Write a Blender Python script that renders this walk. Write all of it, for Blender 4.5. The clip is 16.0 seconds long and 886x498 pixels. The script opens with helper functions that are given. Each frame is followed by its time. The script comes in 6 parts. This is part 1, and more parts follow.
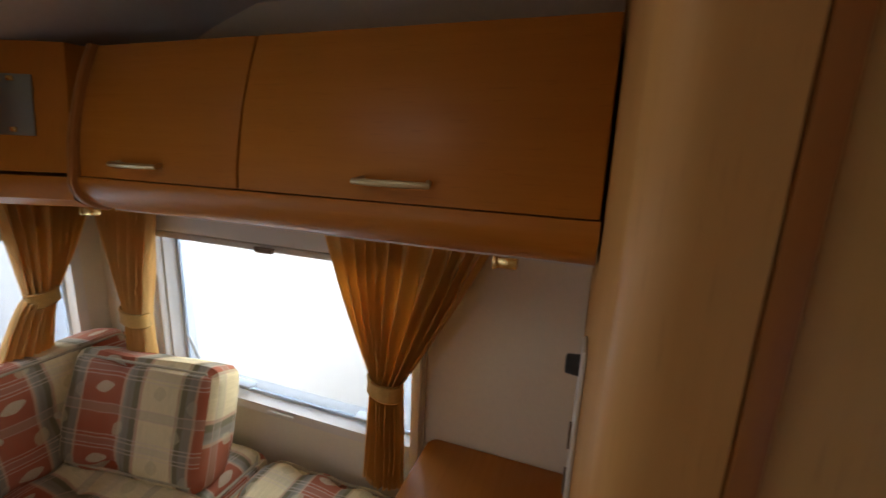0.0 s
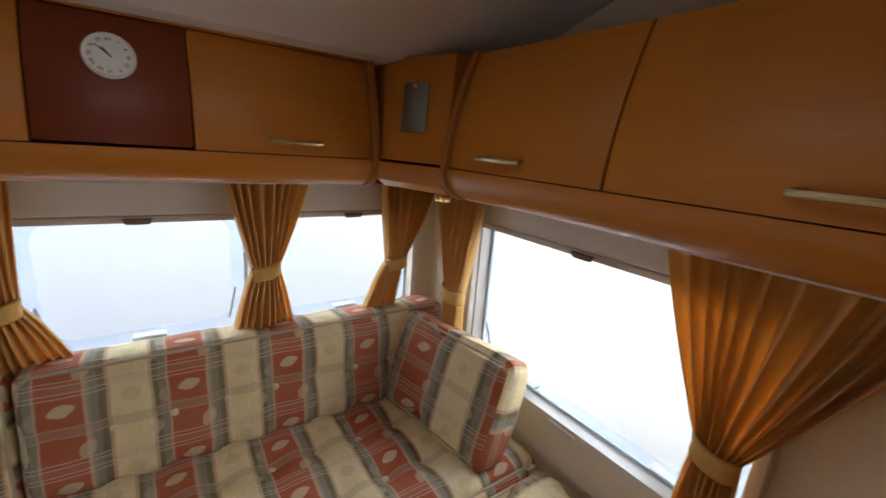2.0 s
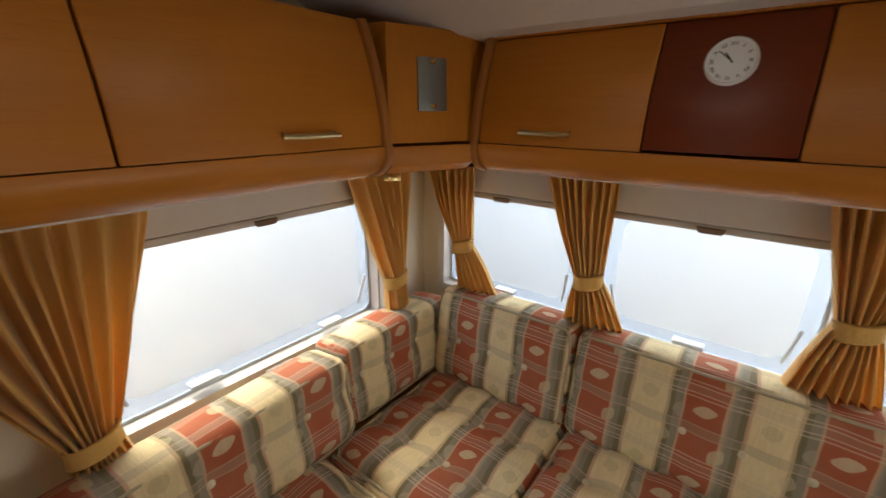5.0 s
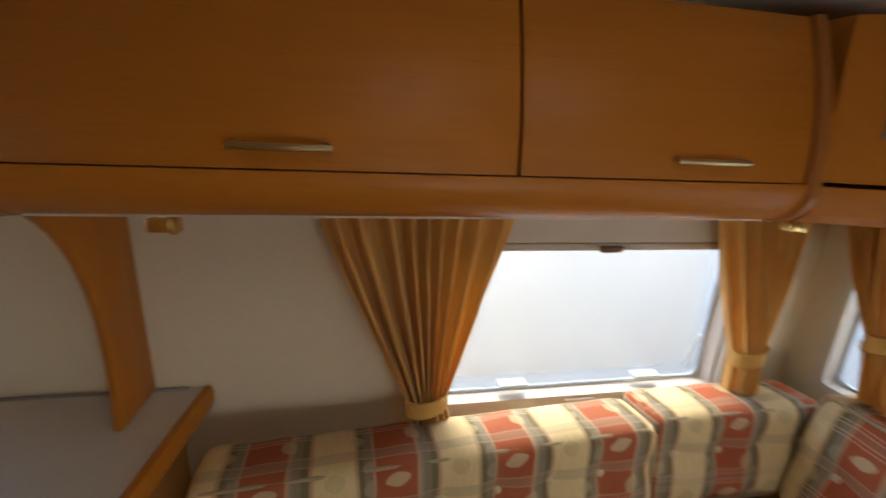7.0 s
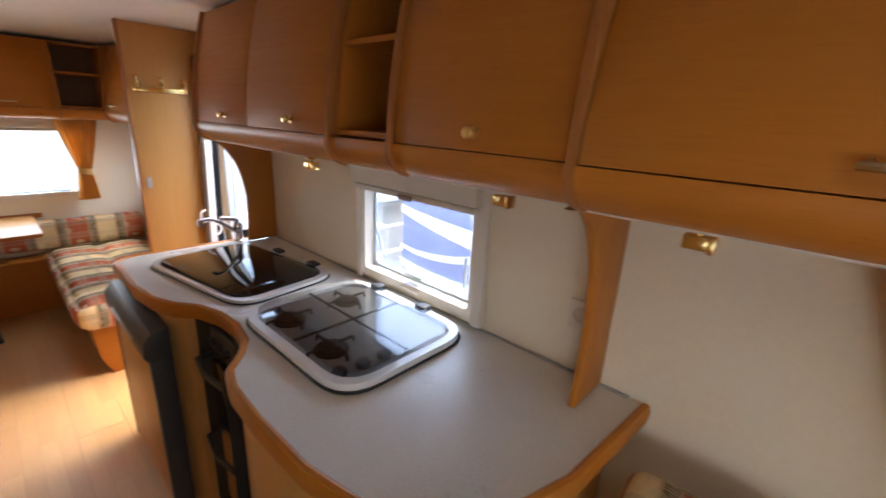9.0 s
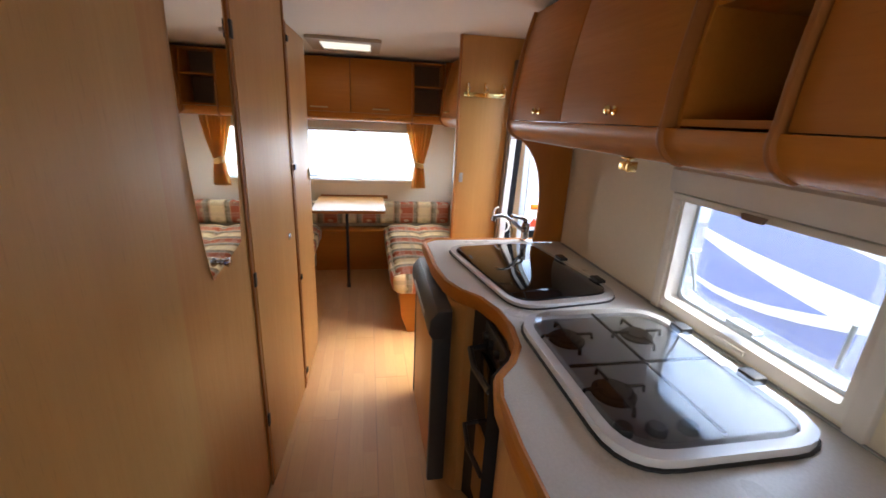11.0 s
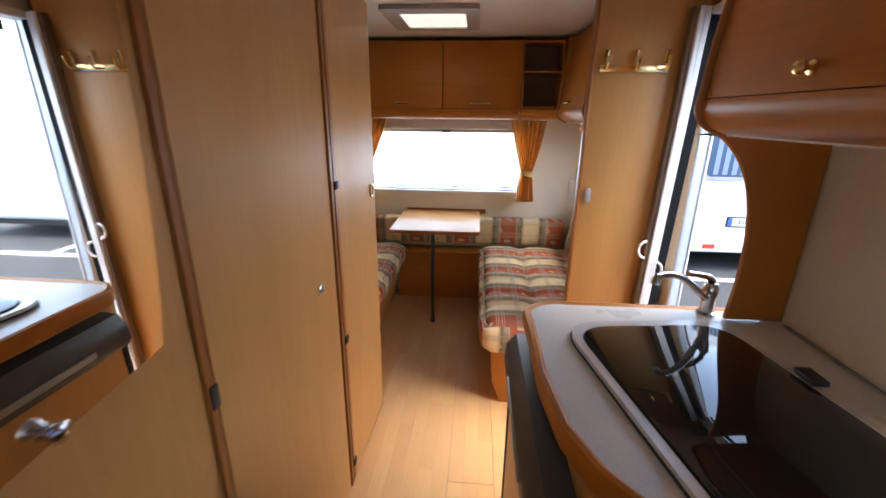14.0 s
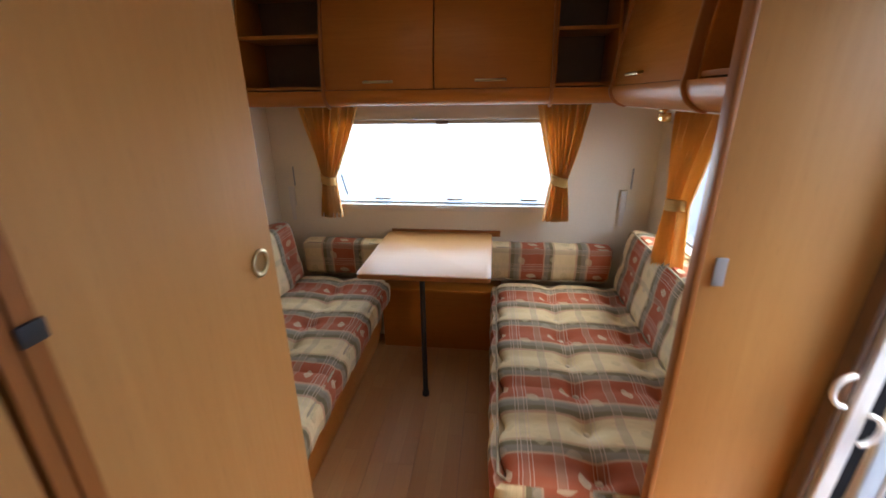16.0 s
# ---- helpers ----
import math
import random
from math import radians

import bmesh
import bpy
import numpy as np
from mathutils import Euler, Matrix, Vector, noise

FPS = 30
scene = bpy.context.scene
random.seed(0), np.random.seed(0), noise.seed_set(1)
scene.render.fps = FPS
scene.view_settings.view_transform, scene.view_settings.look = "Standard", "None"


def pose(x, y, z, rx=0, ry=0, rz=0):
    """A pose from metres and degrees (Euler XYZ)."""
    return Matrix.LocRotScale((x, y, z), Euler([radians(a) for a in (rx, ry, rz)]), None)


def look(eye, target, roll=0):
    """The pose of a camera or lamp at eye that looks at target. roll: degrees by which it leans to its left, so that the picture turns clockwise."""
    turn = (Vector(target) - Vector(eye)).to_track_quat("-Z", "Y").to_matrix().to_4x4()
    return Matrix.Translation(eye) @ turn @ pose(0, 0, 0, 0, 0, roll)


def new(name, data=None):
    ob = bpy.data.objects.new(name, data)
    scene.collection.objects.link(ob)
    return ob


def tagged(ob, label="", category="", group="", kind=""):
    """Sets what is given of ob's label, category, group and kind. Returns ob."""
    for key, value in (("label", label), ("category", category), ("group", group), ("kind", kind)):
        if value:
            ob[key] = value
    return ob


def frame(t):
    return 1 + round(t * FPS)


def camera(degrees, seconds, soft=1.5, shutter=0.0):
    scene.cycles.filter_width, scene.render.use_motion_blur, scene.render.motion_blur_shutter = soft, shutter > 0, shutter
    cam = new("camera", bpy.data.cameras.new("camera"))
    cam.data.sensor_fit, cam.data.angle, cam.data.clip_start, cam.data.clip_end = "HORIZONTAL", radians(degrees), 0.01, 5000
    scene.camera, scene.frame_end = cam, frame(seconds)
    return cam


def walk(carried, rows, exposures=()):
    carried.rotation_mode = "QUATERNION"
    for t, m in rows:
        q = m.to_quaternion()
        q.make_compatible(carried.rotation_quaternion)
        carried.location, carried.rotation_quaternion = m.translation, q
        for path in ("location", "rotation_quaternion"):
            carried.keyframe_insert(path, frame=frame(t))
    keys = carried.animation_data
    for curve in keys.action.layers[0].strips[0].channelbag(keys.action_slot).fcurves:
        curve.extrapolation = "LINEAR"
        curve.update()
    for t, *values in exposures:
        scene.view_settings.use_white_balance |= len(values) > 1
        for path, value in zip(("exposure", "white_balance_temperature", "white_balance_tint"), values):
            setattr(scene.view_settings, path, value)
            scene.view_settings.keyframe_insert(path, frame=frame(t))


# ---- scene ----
cam = camera(93.9, 16.0, shutter=0.4)
PATH = [
    (0, (0.092, 4.23, 1.583), (1.934, 4.872, 1.143), 2.5),
    (0.5, (0.088, 4.277, 1.581), (1.827, 5.164, 1.147), 3.0),
    (0.8, (0.075, 4.303, 1.579), (1.706, 5.376, 1.142), 3.7),
    (1, (0.084, 4.337, 1.578), (1.654, 5.489, 1.122), 3.9),
    (1.5, (0.067, 4.39, 1.569), (1.465, 5.741, 1.098), 4.3),
    (2, (0.066, 4.433, 1.558), (1.201, 6.007, 1.074), 4.6),
    (2.5, (-0.011, 4.478, 1.561), (0.983, 6.137, 1.052), 4.1),
    (3, (-0.028, 4.525, 1.561), (0.675, 6.324, 1.045), 4.3),
    (3.5, (0.035, 4.547, 1.561), (0.207, 6.479, 1.07), 7.0),
    (4, (0.112, 4.565, 1.574), (-0.341, 6.442, 1.052), 5.8),
    (4.1, (0.12, 4.569, 1.581), (-0.39, 6.429, 1.049), 5.3),
    (4.2, (0.123, 4.569, 1.587), (-0.495, 6.387, 1.032), 4.4),
    (6.5, (0.013, 4.518, 1.578), (-1.641, 5.476, 0.992), 3.3),
    (7, (-0.03, 4.518, 1.57), (-1.916, 4.881, 1.011), 2.7),
    (7.5, (-0.042, 4.508, 1.565), (-1.959, 4.309, 1.03), 1.6),
    (8, (-0.053, 4.475, 1.558), (-1.854, 3.81, 0.997), 1.3),
    (8.5, (-0.052, 4.395, 1.561), (-1.688, 3.403, 0.978), 2.2),
    (9, (-0.031, 4.309, 1.558), (-1.453, 3.033, 0.966), 3.1),
    (9.5, (-0.027, 4.221, 1.54), (-1.183, 2.715, 0.911), 2.2),
    (10, (-0.015, 4.147, 1.537), (-0.886, 2.468, 0.887), 1.3),
    (10.2, (-0.014, 4.131, 1.534), (-0.768, 2.394, 0.89), 1.8),
    (12.3, (-0.140, 4.033, 1.454), (-0.187, 2.121, 0.868), 2.0),
    (12.5, (-0.128, 3.962, 1.456), (-0.169, 2.049, 0.873), 1.9),
    (13, (-0.079, 3.772, 1.466), (-0.11, 1.86, 0.879), -0.2),
    (13.5, (-0.091, 3.579, 1.451), (-0.067, 1.683, 0.814), -0.1),
    (14, (-0.162, 3.306, 1.459), (-0.013, 1.409, 0.842), 0.6),
    (14.5, (-0.175, 3.064, 1.441), (-0.063, 1.186, 0.761), 0.7),
    (15, (-0.129, 2.787, 1.464), (-0.077, 0.903, 0.794), -0.2),
    (15.5, (-0.139, 2.581, 1.457), (-0.039, 0.705, 0.771), -0.2),
    (16, (-0.19, 2.315, 1.467), (0.037, 0.451, 0.777), -0.8),
]
walk(cam, [(t, look(eye, target, roll)) for t, eye, target, roll in PATH], [
    (0.0, 2.27, 6800.0, 6.0), (1.0, 2.32, 6650.0, 6.0), (1.5, 2.42, 6600.0, 6.0), (3.0, 2.52, 6750.0, 6.0), (4.2, 2.48, 7150.0, 5.0),
    (6.5, 2.50, 7700.0, 4.0), (7.0, 2.50, 7400.0, 5.0), (8.0, 2.86, 6950.0, 6.0), (8.5, 3.20, 6650.0, 6.0), (9.0, 3.36, 6550.0, 6.0),
    (9.5, 3.50, 6550.0, 6.0), (10.0, 3.42, 6550.0, 6.0), (12.5, 3.17, 6600.0, 6.0), (13.0, 3.15, 6450.0, 6.0), (14.0, 3.10, 6200.0, 6.0),
    (15.0, 2.92, 6050.0, 6.0), (16.0, 2.86, 6200.0, 6.0)])

# ---- world, sun, exposure ----
GLOW = 0.30
world = bpy.data.worlds.new("sky")
scene.world = world
world.use_nodes = True
wn = world.node_tree
sky = wn.nodes.new("ShaderNodeTexSky")
sky.sky_type = "NISHITA"
sky.sun_disc = False
sky.sun_elevation = radians(57)
sky.sun_rotation = radians(-82)
sky.dust_density = 3.0
wn.links.new(sky.outputs[0], wn.nodes["Background"].inputs[0])
wn.nodes["Background"].inputs[1].default_value = 0.15
sun = new("sun", bpy.data.lights.new("sun", "SUN"))
sun.data.energy = 0.5
sun.data.angle = radians(30)
sun.data.color = (1.0, 0.95, 0.88)
sun.matrix_world = look((-6, 0.8, 9.5), (0, 0, 0))


def window_daylight(name, at, inward, wide, high, glow):
    """Sky light entering through a window's opening, slanting down from the brighter upper sky; glow is its brightness per square metre."""
    ob = new(name, bpy.data.lights.new(name, "AREA"))
    ob.data.shape, ob.data.size, ob.data.size_y = "RECTANGLE", wide, high
    ob.data.energy = math.pi * wide * high * glow
    ob.data.spread = radians(142)
    ob.data.color = (0.965, 0.98, 1.0)
    ob.matrix_world = look(at, (at[0] + inward[0], at[1] + inward[1], at[2] - 0.42))


window_daylight("front_window_daylight", (0.03, 6.17, 1.06), (0, -1), 2.3, 0.86, GLOW * 0.90)
window_daylight("left_window_daylight", (-1.29, 5.16, 1.03), (1, 0), 1.35, 0.86, GLOW * 0.31)
window_daylight("right_window_daylight", (1.325, 5.11, 1.01), (-1, 0), 1.35, 0.92, GLOW * 1.3)
window_daylight("rear_window_daylight", (0.08, -0.24, 1.10), (0, 1), 1.75, 0.82, GLOW * 2.1)
window_daylight("dinette_window_daylight", (-1.29, 0.525, 1.06), (1, 0), 0.85, 0.82, GLOW * 0.8)
# fill lamp under an unseen roof hatch, added to light the seats from above
hatch_fill = new("hatch_fill_lamp", bpy.data.lights.new("hatch_fill_lamp", "AREA"))
hatch_fill.data.shape, hatch_fill.data.size, hatch_fill.data.size_y = "RECTANGLE", 0.44, 0.42
hatch_fill.data.energy = 0.22
hatch_fill.data.color = (0.97, 0.98, 1.0)
hatch_fill.matrix_world = look((0.02, 4.85, 1.990), (0.02, 4.851, 0.0))


# ---- materials ----
def nodes_of(name):
    m = bpy.data.materials.new(name)
    m.use_nodes = True
    nt = m.node_tree
    return m, nt, nt.nodes["Principled BSDF"]


def add(nt, kind, **values):
    n = nt.nodes.new(kind)
    for k, v in values.items():
        n.inputs[k].default_value = v
    return n


def mixer(nt, fac, a, b, blend="MIX"):
    """A colour mix; a and b are sockets or colours."""
    n = nt.nodes.new("ShaderNodeMix")
    n.data_type, n.blend_type = "RGBA", blend
    for sock, v in ((n.inputs[0], fac), (n.inputs[6], a), (n.inputs[7], b)):
        if isinstance(v, bpy.types.NodeSocket):
            nt.links.new(v, sock)
        else:
            sock.default_value = v if isinstance(v, float) else (*v, 1.0)
    return n.outputs[2]


def calc(nt, op, a, b=0.0, c=0.0):
    n = nt.nodes.new("ShaderNodeMath")
    n.operation = op
    for sock, v in zip(n.inputs, (a, b, c)):
        if isinstance(v, bpy.types.NodeSocket):
            nt.links.new(v, sock)
        else:
            sock.default_value = v
    return n.outputs[0]


def coords(nt, scale=(1, 1, 1), kind="Object"):
    t = nt.nodes.new("ShaderNodeTexCoord")
    m = nt.nodes.new("ShaderNodeMapping")
    m.inputs["Scale"].default_value = scale
    nt.links.new(t.outputs[kind], m.inputs[0])
    return m.outputs[0]


def noisy(nt, vec, scale, detail=4.0, rough=0.55, lo=0.3, hi=0.7):
    n = add(nt, "ShaderNodeTexNoise", Scale=scale, Detail=detail, Roughness=rough)
    nt.links.new(vec, n.inputs["Vector"])
    r = nt.nodes.new("ShaderNodeMapRange")
    r.inputs["From Min"].default_value, r.inputs["From Max"].default_value = lo, hi
    nt.links.new(n.outputs["Fac"], r.inputs["Value"])
    return r.outputs[0]


def bumped(nt, bsdf, height, strength=0.2, distance=0.002):
    b = add(nt, "ShaderNodeBump", Strength=strength, Distance=distance)
    nt.links.new(height, b.inputs["Height"])
    nt.links.new(b.outputs[0], bsdf.inputs["Normal"])


def plain(name, colour, rough=0.5, metal=0.0, vary=0.12, scale=30.0, bump=0.05, coat=0.0, large=2.0):
    """One surface with blotches at two scales and a fine relief."""
    m, nt, b = nodes_of(name)
    v = coords(nt)
    fine, broad = noisy(nt, v, scale), noisy(nt, v, large)
    dark = tuple(c * (1 - vary) for c in colour)
    col = mixer(nt, fine, dark, colour)
    col = mixer(nt, calc(nt, "MULTIPLY", broad, 0.6), col, tuple(min(1.0, c * (1 + vary * 0.6)) for c in colour))
    nt.links.new(col, b.inputs["Base Color"])
    nt.links.new(calc(nt, "MULTIPLY_ADD", broad, 0.12, rough - 0.06), b.inputs["Roughness"])
    b.inputs["Metallic"].default_value = metal
    b.inputs["Coat Weight"].default_value = coat
    bumped(nt, b, noisy(nt, v, scale * 4), bump)
    return m


def wood(name, light, dark, axis, rough=0.42, coat=0.04):
    """Smooth furniture veneer, its grain along the axis."""
    m, nt, b = nodes_of(name)
    k = {"x": 0, "y": 1, "z": 2}[axis]
    s1, s2 = [26.0] * 3, [5.0] * 3
    s1[k], s2[k] = 1.3, 0.55
    grain = noisy(nt, coords(nt, s1), 3.0, 6.0, 0.6, 0.25, 0.75)
    cloud = noisy(nt, coords(nt, s2), 1.2, 3.0, 0.5, 0.3, 0.7)
    s3 = [90.0] * 3
    s3[k] = 6.0
    pore = noisy(nt, coords(nt, s3), 3.0, 2.0, 0.5, 0.62, 0.72)
    c = mixer(nt, calc(nt, "MULTIPLY", grain, 0.6), light, dark)
    c = mixer(nt, calc(nt, "MULTIPLY", cloud, 0.75), c, dark)
    c = mixer(nt, calc(nt, "MULTIPLY", pore, 0.22), c, tuple(x * 0.55 for x in dark))
    info = nt.nodes.new("ShaderNodeObjectInfo")
    c = mixer(nt, calc(nt, "MULTIPLY", info.outputs["Random"], 0.25), c, tuple(x * 0.85 for x in dark))
    nt.links.new(c, b.inputs["Base Color"])
    nt.links.new(calc(nt, "MULTIPLY_ADD", grain, 0.10, rough - 0.05), b.inputs["Roughness"])
    b.inputs["Specular IOR Level"].default_value = 0.32
    b.inputs["Coat Weight"].default_value = coat
    b.inputs["Coat Roughness"].default_value = 0.25
    bumped(nt, b, grain, 0.06, 0.001)
    return m


LIGHT, DARK = (0.54, 0.205, 0.027), (0.40, 0.135, 0.014)
M_WOOD_X = wood("cherry_veneer_x", LIGHT, DARK, "x")
M_WOOD_Y = wood("cherry_veneer_y", LIGHT, DARK, "y")
M_WOOD_Z = wood("beech_veneer_z", (0.62, 0.335, 0.112), (0.52, 0.255, 0.074), "z", 0.44)
# lighter, yellower copy of the beech above, for the wardrobe door only
M_WOOD_PALE = wood("pale_beech_veneer_z", (0.62, 0.375, 0.135), (0.55, 0.31, 0.098), "z", 0.46)
M_CHERRY_Z = wood("cherry_veneer_z", LIGHT, DARK, "z")
M_EDGE = wood("dark_edge_wood", (0.42, 0.165, 0.040), (0.31, 0.112, 0.026), "z", 0.4)
M_CARCASS = plain("carcass_brown", (0.19, 0.12, 0.075), 0.7)
M_DARKGAP = plain("gap_dark", (0.11, 0.045, 0.018), 0.8)
M_TABLE = wood("beech_table_top", (0.58, 0.305, 0.105), (0.50, 0.245, 0.075), "x", 0.40, 0.05)
# pale blue puts shade into the white door reveal; window fittings share it
M_REVEAL = plain("pale_blue_plastic", (0.58, 0.66, 0.73), 0.4, vary=0.04)
M_SEAL = plain("door_seal_rubber", (0.012, 0.012, 0.014), 0.8)
M_SEAL.node_tree.nodes["Principled BSDF"].inputs["Specular IOR Level"].default_value = 0.1
M_RED = wood("red_stained_panel", (0.21, 0.036, 0.007), (0.15, 0.024, 0.005), "x", 0.4)
M_WALL = plain("wallboard_cream", (0.79, 0.70, 0.545), 0.75, vary=0.06, scale=90.0, bump=0.12)
M_CEIL = plain("ceiling_board", (0.74, 0.69, 0.65), 0.8, vary=0.05, scale=70.0, bump=0.12)
M_WORKTOP = plain("speckled_laminate", (0.70, 0.69, 0.65), 0.32, vary=0.16, scale=140.0, bump=0.02, large=5.0)
M_PLASTIC = plain("cream_plastic", (0.72, 0.66, 0.58), 0.45, vary=0.05)
M_BLIND = plain("blind_cassette_beige", (0.62, 0.56, 0.48), 0.5, vary=0.05)
M_WHITE = plain("white_plastic", (0.8, 0.8, 0.79), 0.35, vary=0.04)
M_BLACK = plain("black_rubber", (0.02, 0.021, 0.024), 0.5)
M_DGREY = plain("charcoal_plastic", (0.045, 0.047, 0.052), 0.42)
M_GREY = plain("grey_plastic", (0.35, 0.35, 0.35), 0.4)
M_BRASS = plain("polished_brass", (0.83, 0.60, 0.25), 0.22, 1.0, vary=0.08)
M_BRUSHED = plain("satin_brass", (0.56, 0.45, 0.26), 0.34, 1.0, vary=0.08)
M_CHROME = plain("chrome", (0.55, 0.55, 0.56), 0.1, 1.0, vary=0.03)
M_STEEL = plain("enamel_rim", (0.74, 0.74, 0.73), 0.22, 0.1, vary=0.04)
M_DIMMIRROR = plain("small_mirror", (0.34, 0.40, 0.40), 0.34, 0.9, vary=0.05, bump=0.0)
M_MIRROR = plain("mirror_silver", (0.86, 0.88, 0.88), 0.0, 1.0, vary=0.0, bump=0.0)


def glass_sheet(name, tint, haze=0.0, rough=0.02):
    """Thin clear sheet: straight-through light with a gloss, and a little haze."""
    m, nt, b = nodes_of(name)
    nt.nodes.remove(b)
    out = nt.nodes["Material Output"]
    tr = add(nt, "ShaderNodeBsdfTransparent", Color=(*tint, 1))
    gl = add(nt, "ShaderNodeBsdfGlossy", Roughness=rough)
    lw = add(nt, "ShaderNodeLayerWeight", Blend=0.5)
    fr = calc(nt, "MULTIPLY_ADD", calc(nt, "POWER", lw.outputs["Facing"], 4.0), 0.85, 0.035)
    mx = nt.nodes.new("ShaderNodeMixShader")
    nt.links.new(fr, mx.inputs[0])
    nt.links.new(tr.outputs[0], mx.inputs[1])
    nt.links.new(gl.outputs[0], mx.inputs[2])
    last = mx
    if haze:
        tl = add(nt, "ShaderNodeBsdfTranslucent", Color=(0.9, 0.93, 0.97, 1))
        last = nt.nodes.new("ShaderNodeMixShader")
        last.inputs[0].default_value = haze
        nt.links.new(mx.outputs[0], last.inputs[1])
        nt.links.new(tl.outputs[0], last.inputs[2])
    nt.links.new(last.outputs[0], out.inputs[0])
    return m


M_PANE = glass_sheet("acrylic_pane", (0.90, 0.94, 0.98), 0.07)
M_CLEARPANE = glass_sheet("clear_acrylic_pane", (0.92, 0.95, 0.98), 0.05)
M_KITCHENPANE = glass_sheet("hazy_kitchen_pane", (0.92, 0.95, 0.98), 0.04)
M_RIM = glass_sheet("pale_pane_rim", (0.84, 0.88, 0.94), 0.05, 0.15)
M_BLACKGLASS = plain("black_glass_lid", (0.012, 0.012, 0.013), 0.03, vary=0.0, bump=0.0)
M_SMOKE = glass_sheet("smoked_glass_lid", (0.86, 0.87, 0.88), 0.0)
M_HOBPAN = plain("grey_enamel_pan", (0.16, 0.16, 0.165), 0.35, vary=0.08)


def curtain_cloth():
    m, nt, b = nodes_of("amber_curtain_cloth")
    v = coords(nt, (1, 1, 0.15))
    weave = noisy(nt, coords(nt, (1, 1, 0.4)), 260.0, 2.0)
    fade = noisy(nt, v, 6.0)
    c = mixer(nt, fade, (0.82, 0.49, 0.135), (0.89, 0.58, 0.20))
    c = mixer(nt, calc(nt, "MULTIPLY", weave, 0.25), c, (0.68, 0.36, 0.09))
    nt.links.new(c, b.inputs["Base Color"])
    b.inputs["Roughness"].default_value = 0.85
    b.inputs["Sheen Weight"].default_value = 0.2
    bumped(nt, b, weave, 0.15, 0.001)
    tl = nt.nodes.new("ShaderNodeBsdfTranslucent")
    nt.links.new(c, tl.inputs[0])
    mx = nt.nodes.new("ShaderNodeMixShader")
    mx.inputs[0].default_value = 0.40
    nt.links.new(b.outputs[0], mx.inputs[1])
    nt.links.new(tl.outputs[0], mx.inputs[2])
    nt.links.new(mx.outputs[0], nt.nodes["Material Output"].inputs[0])
    return m


M_CURTAIN = curtain_cloth()
M_TIE = plain("amber_tieback_cloth", (0.60, 0.345, 0.095), 0.9, vary=0.15, scale=120.0, bump=0.2)


CROSS = 0.215


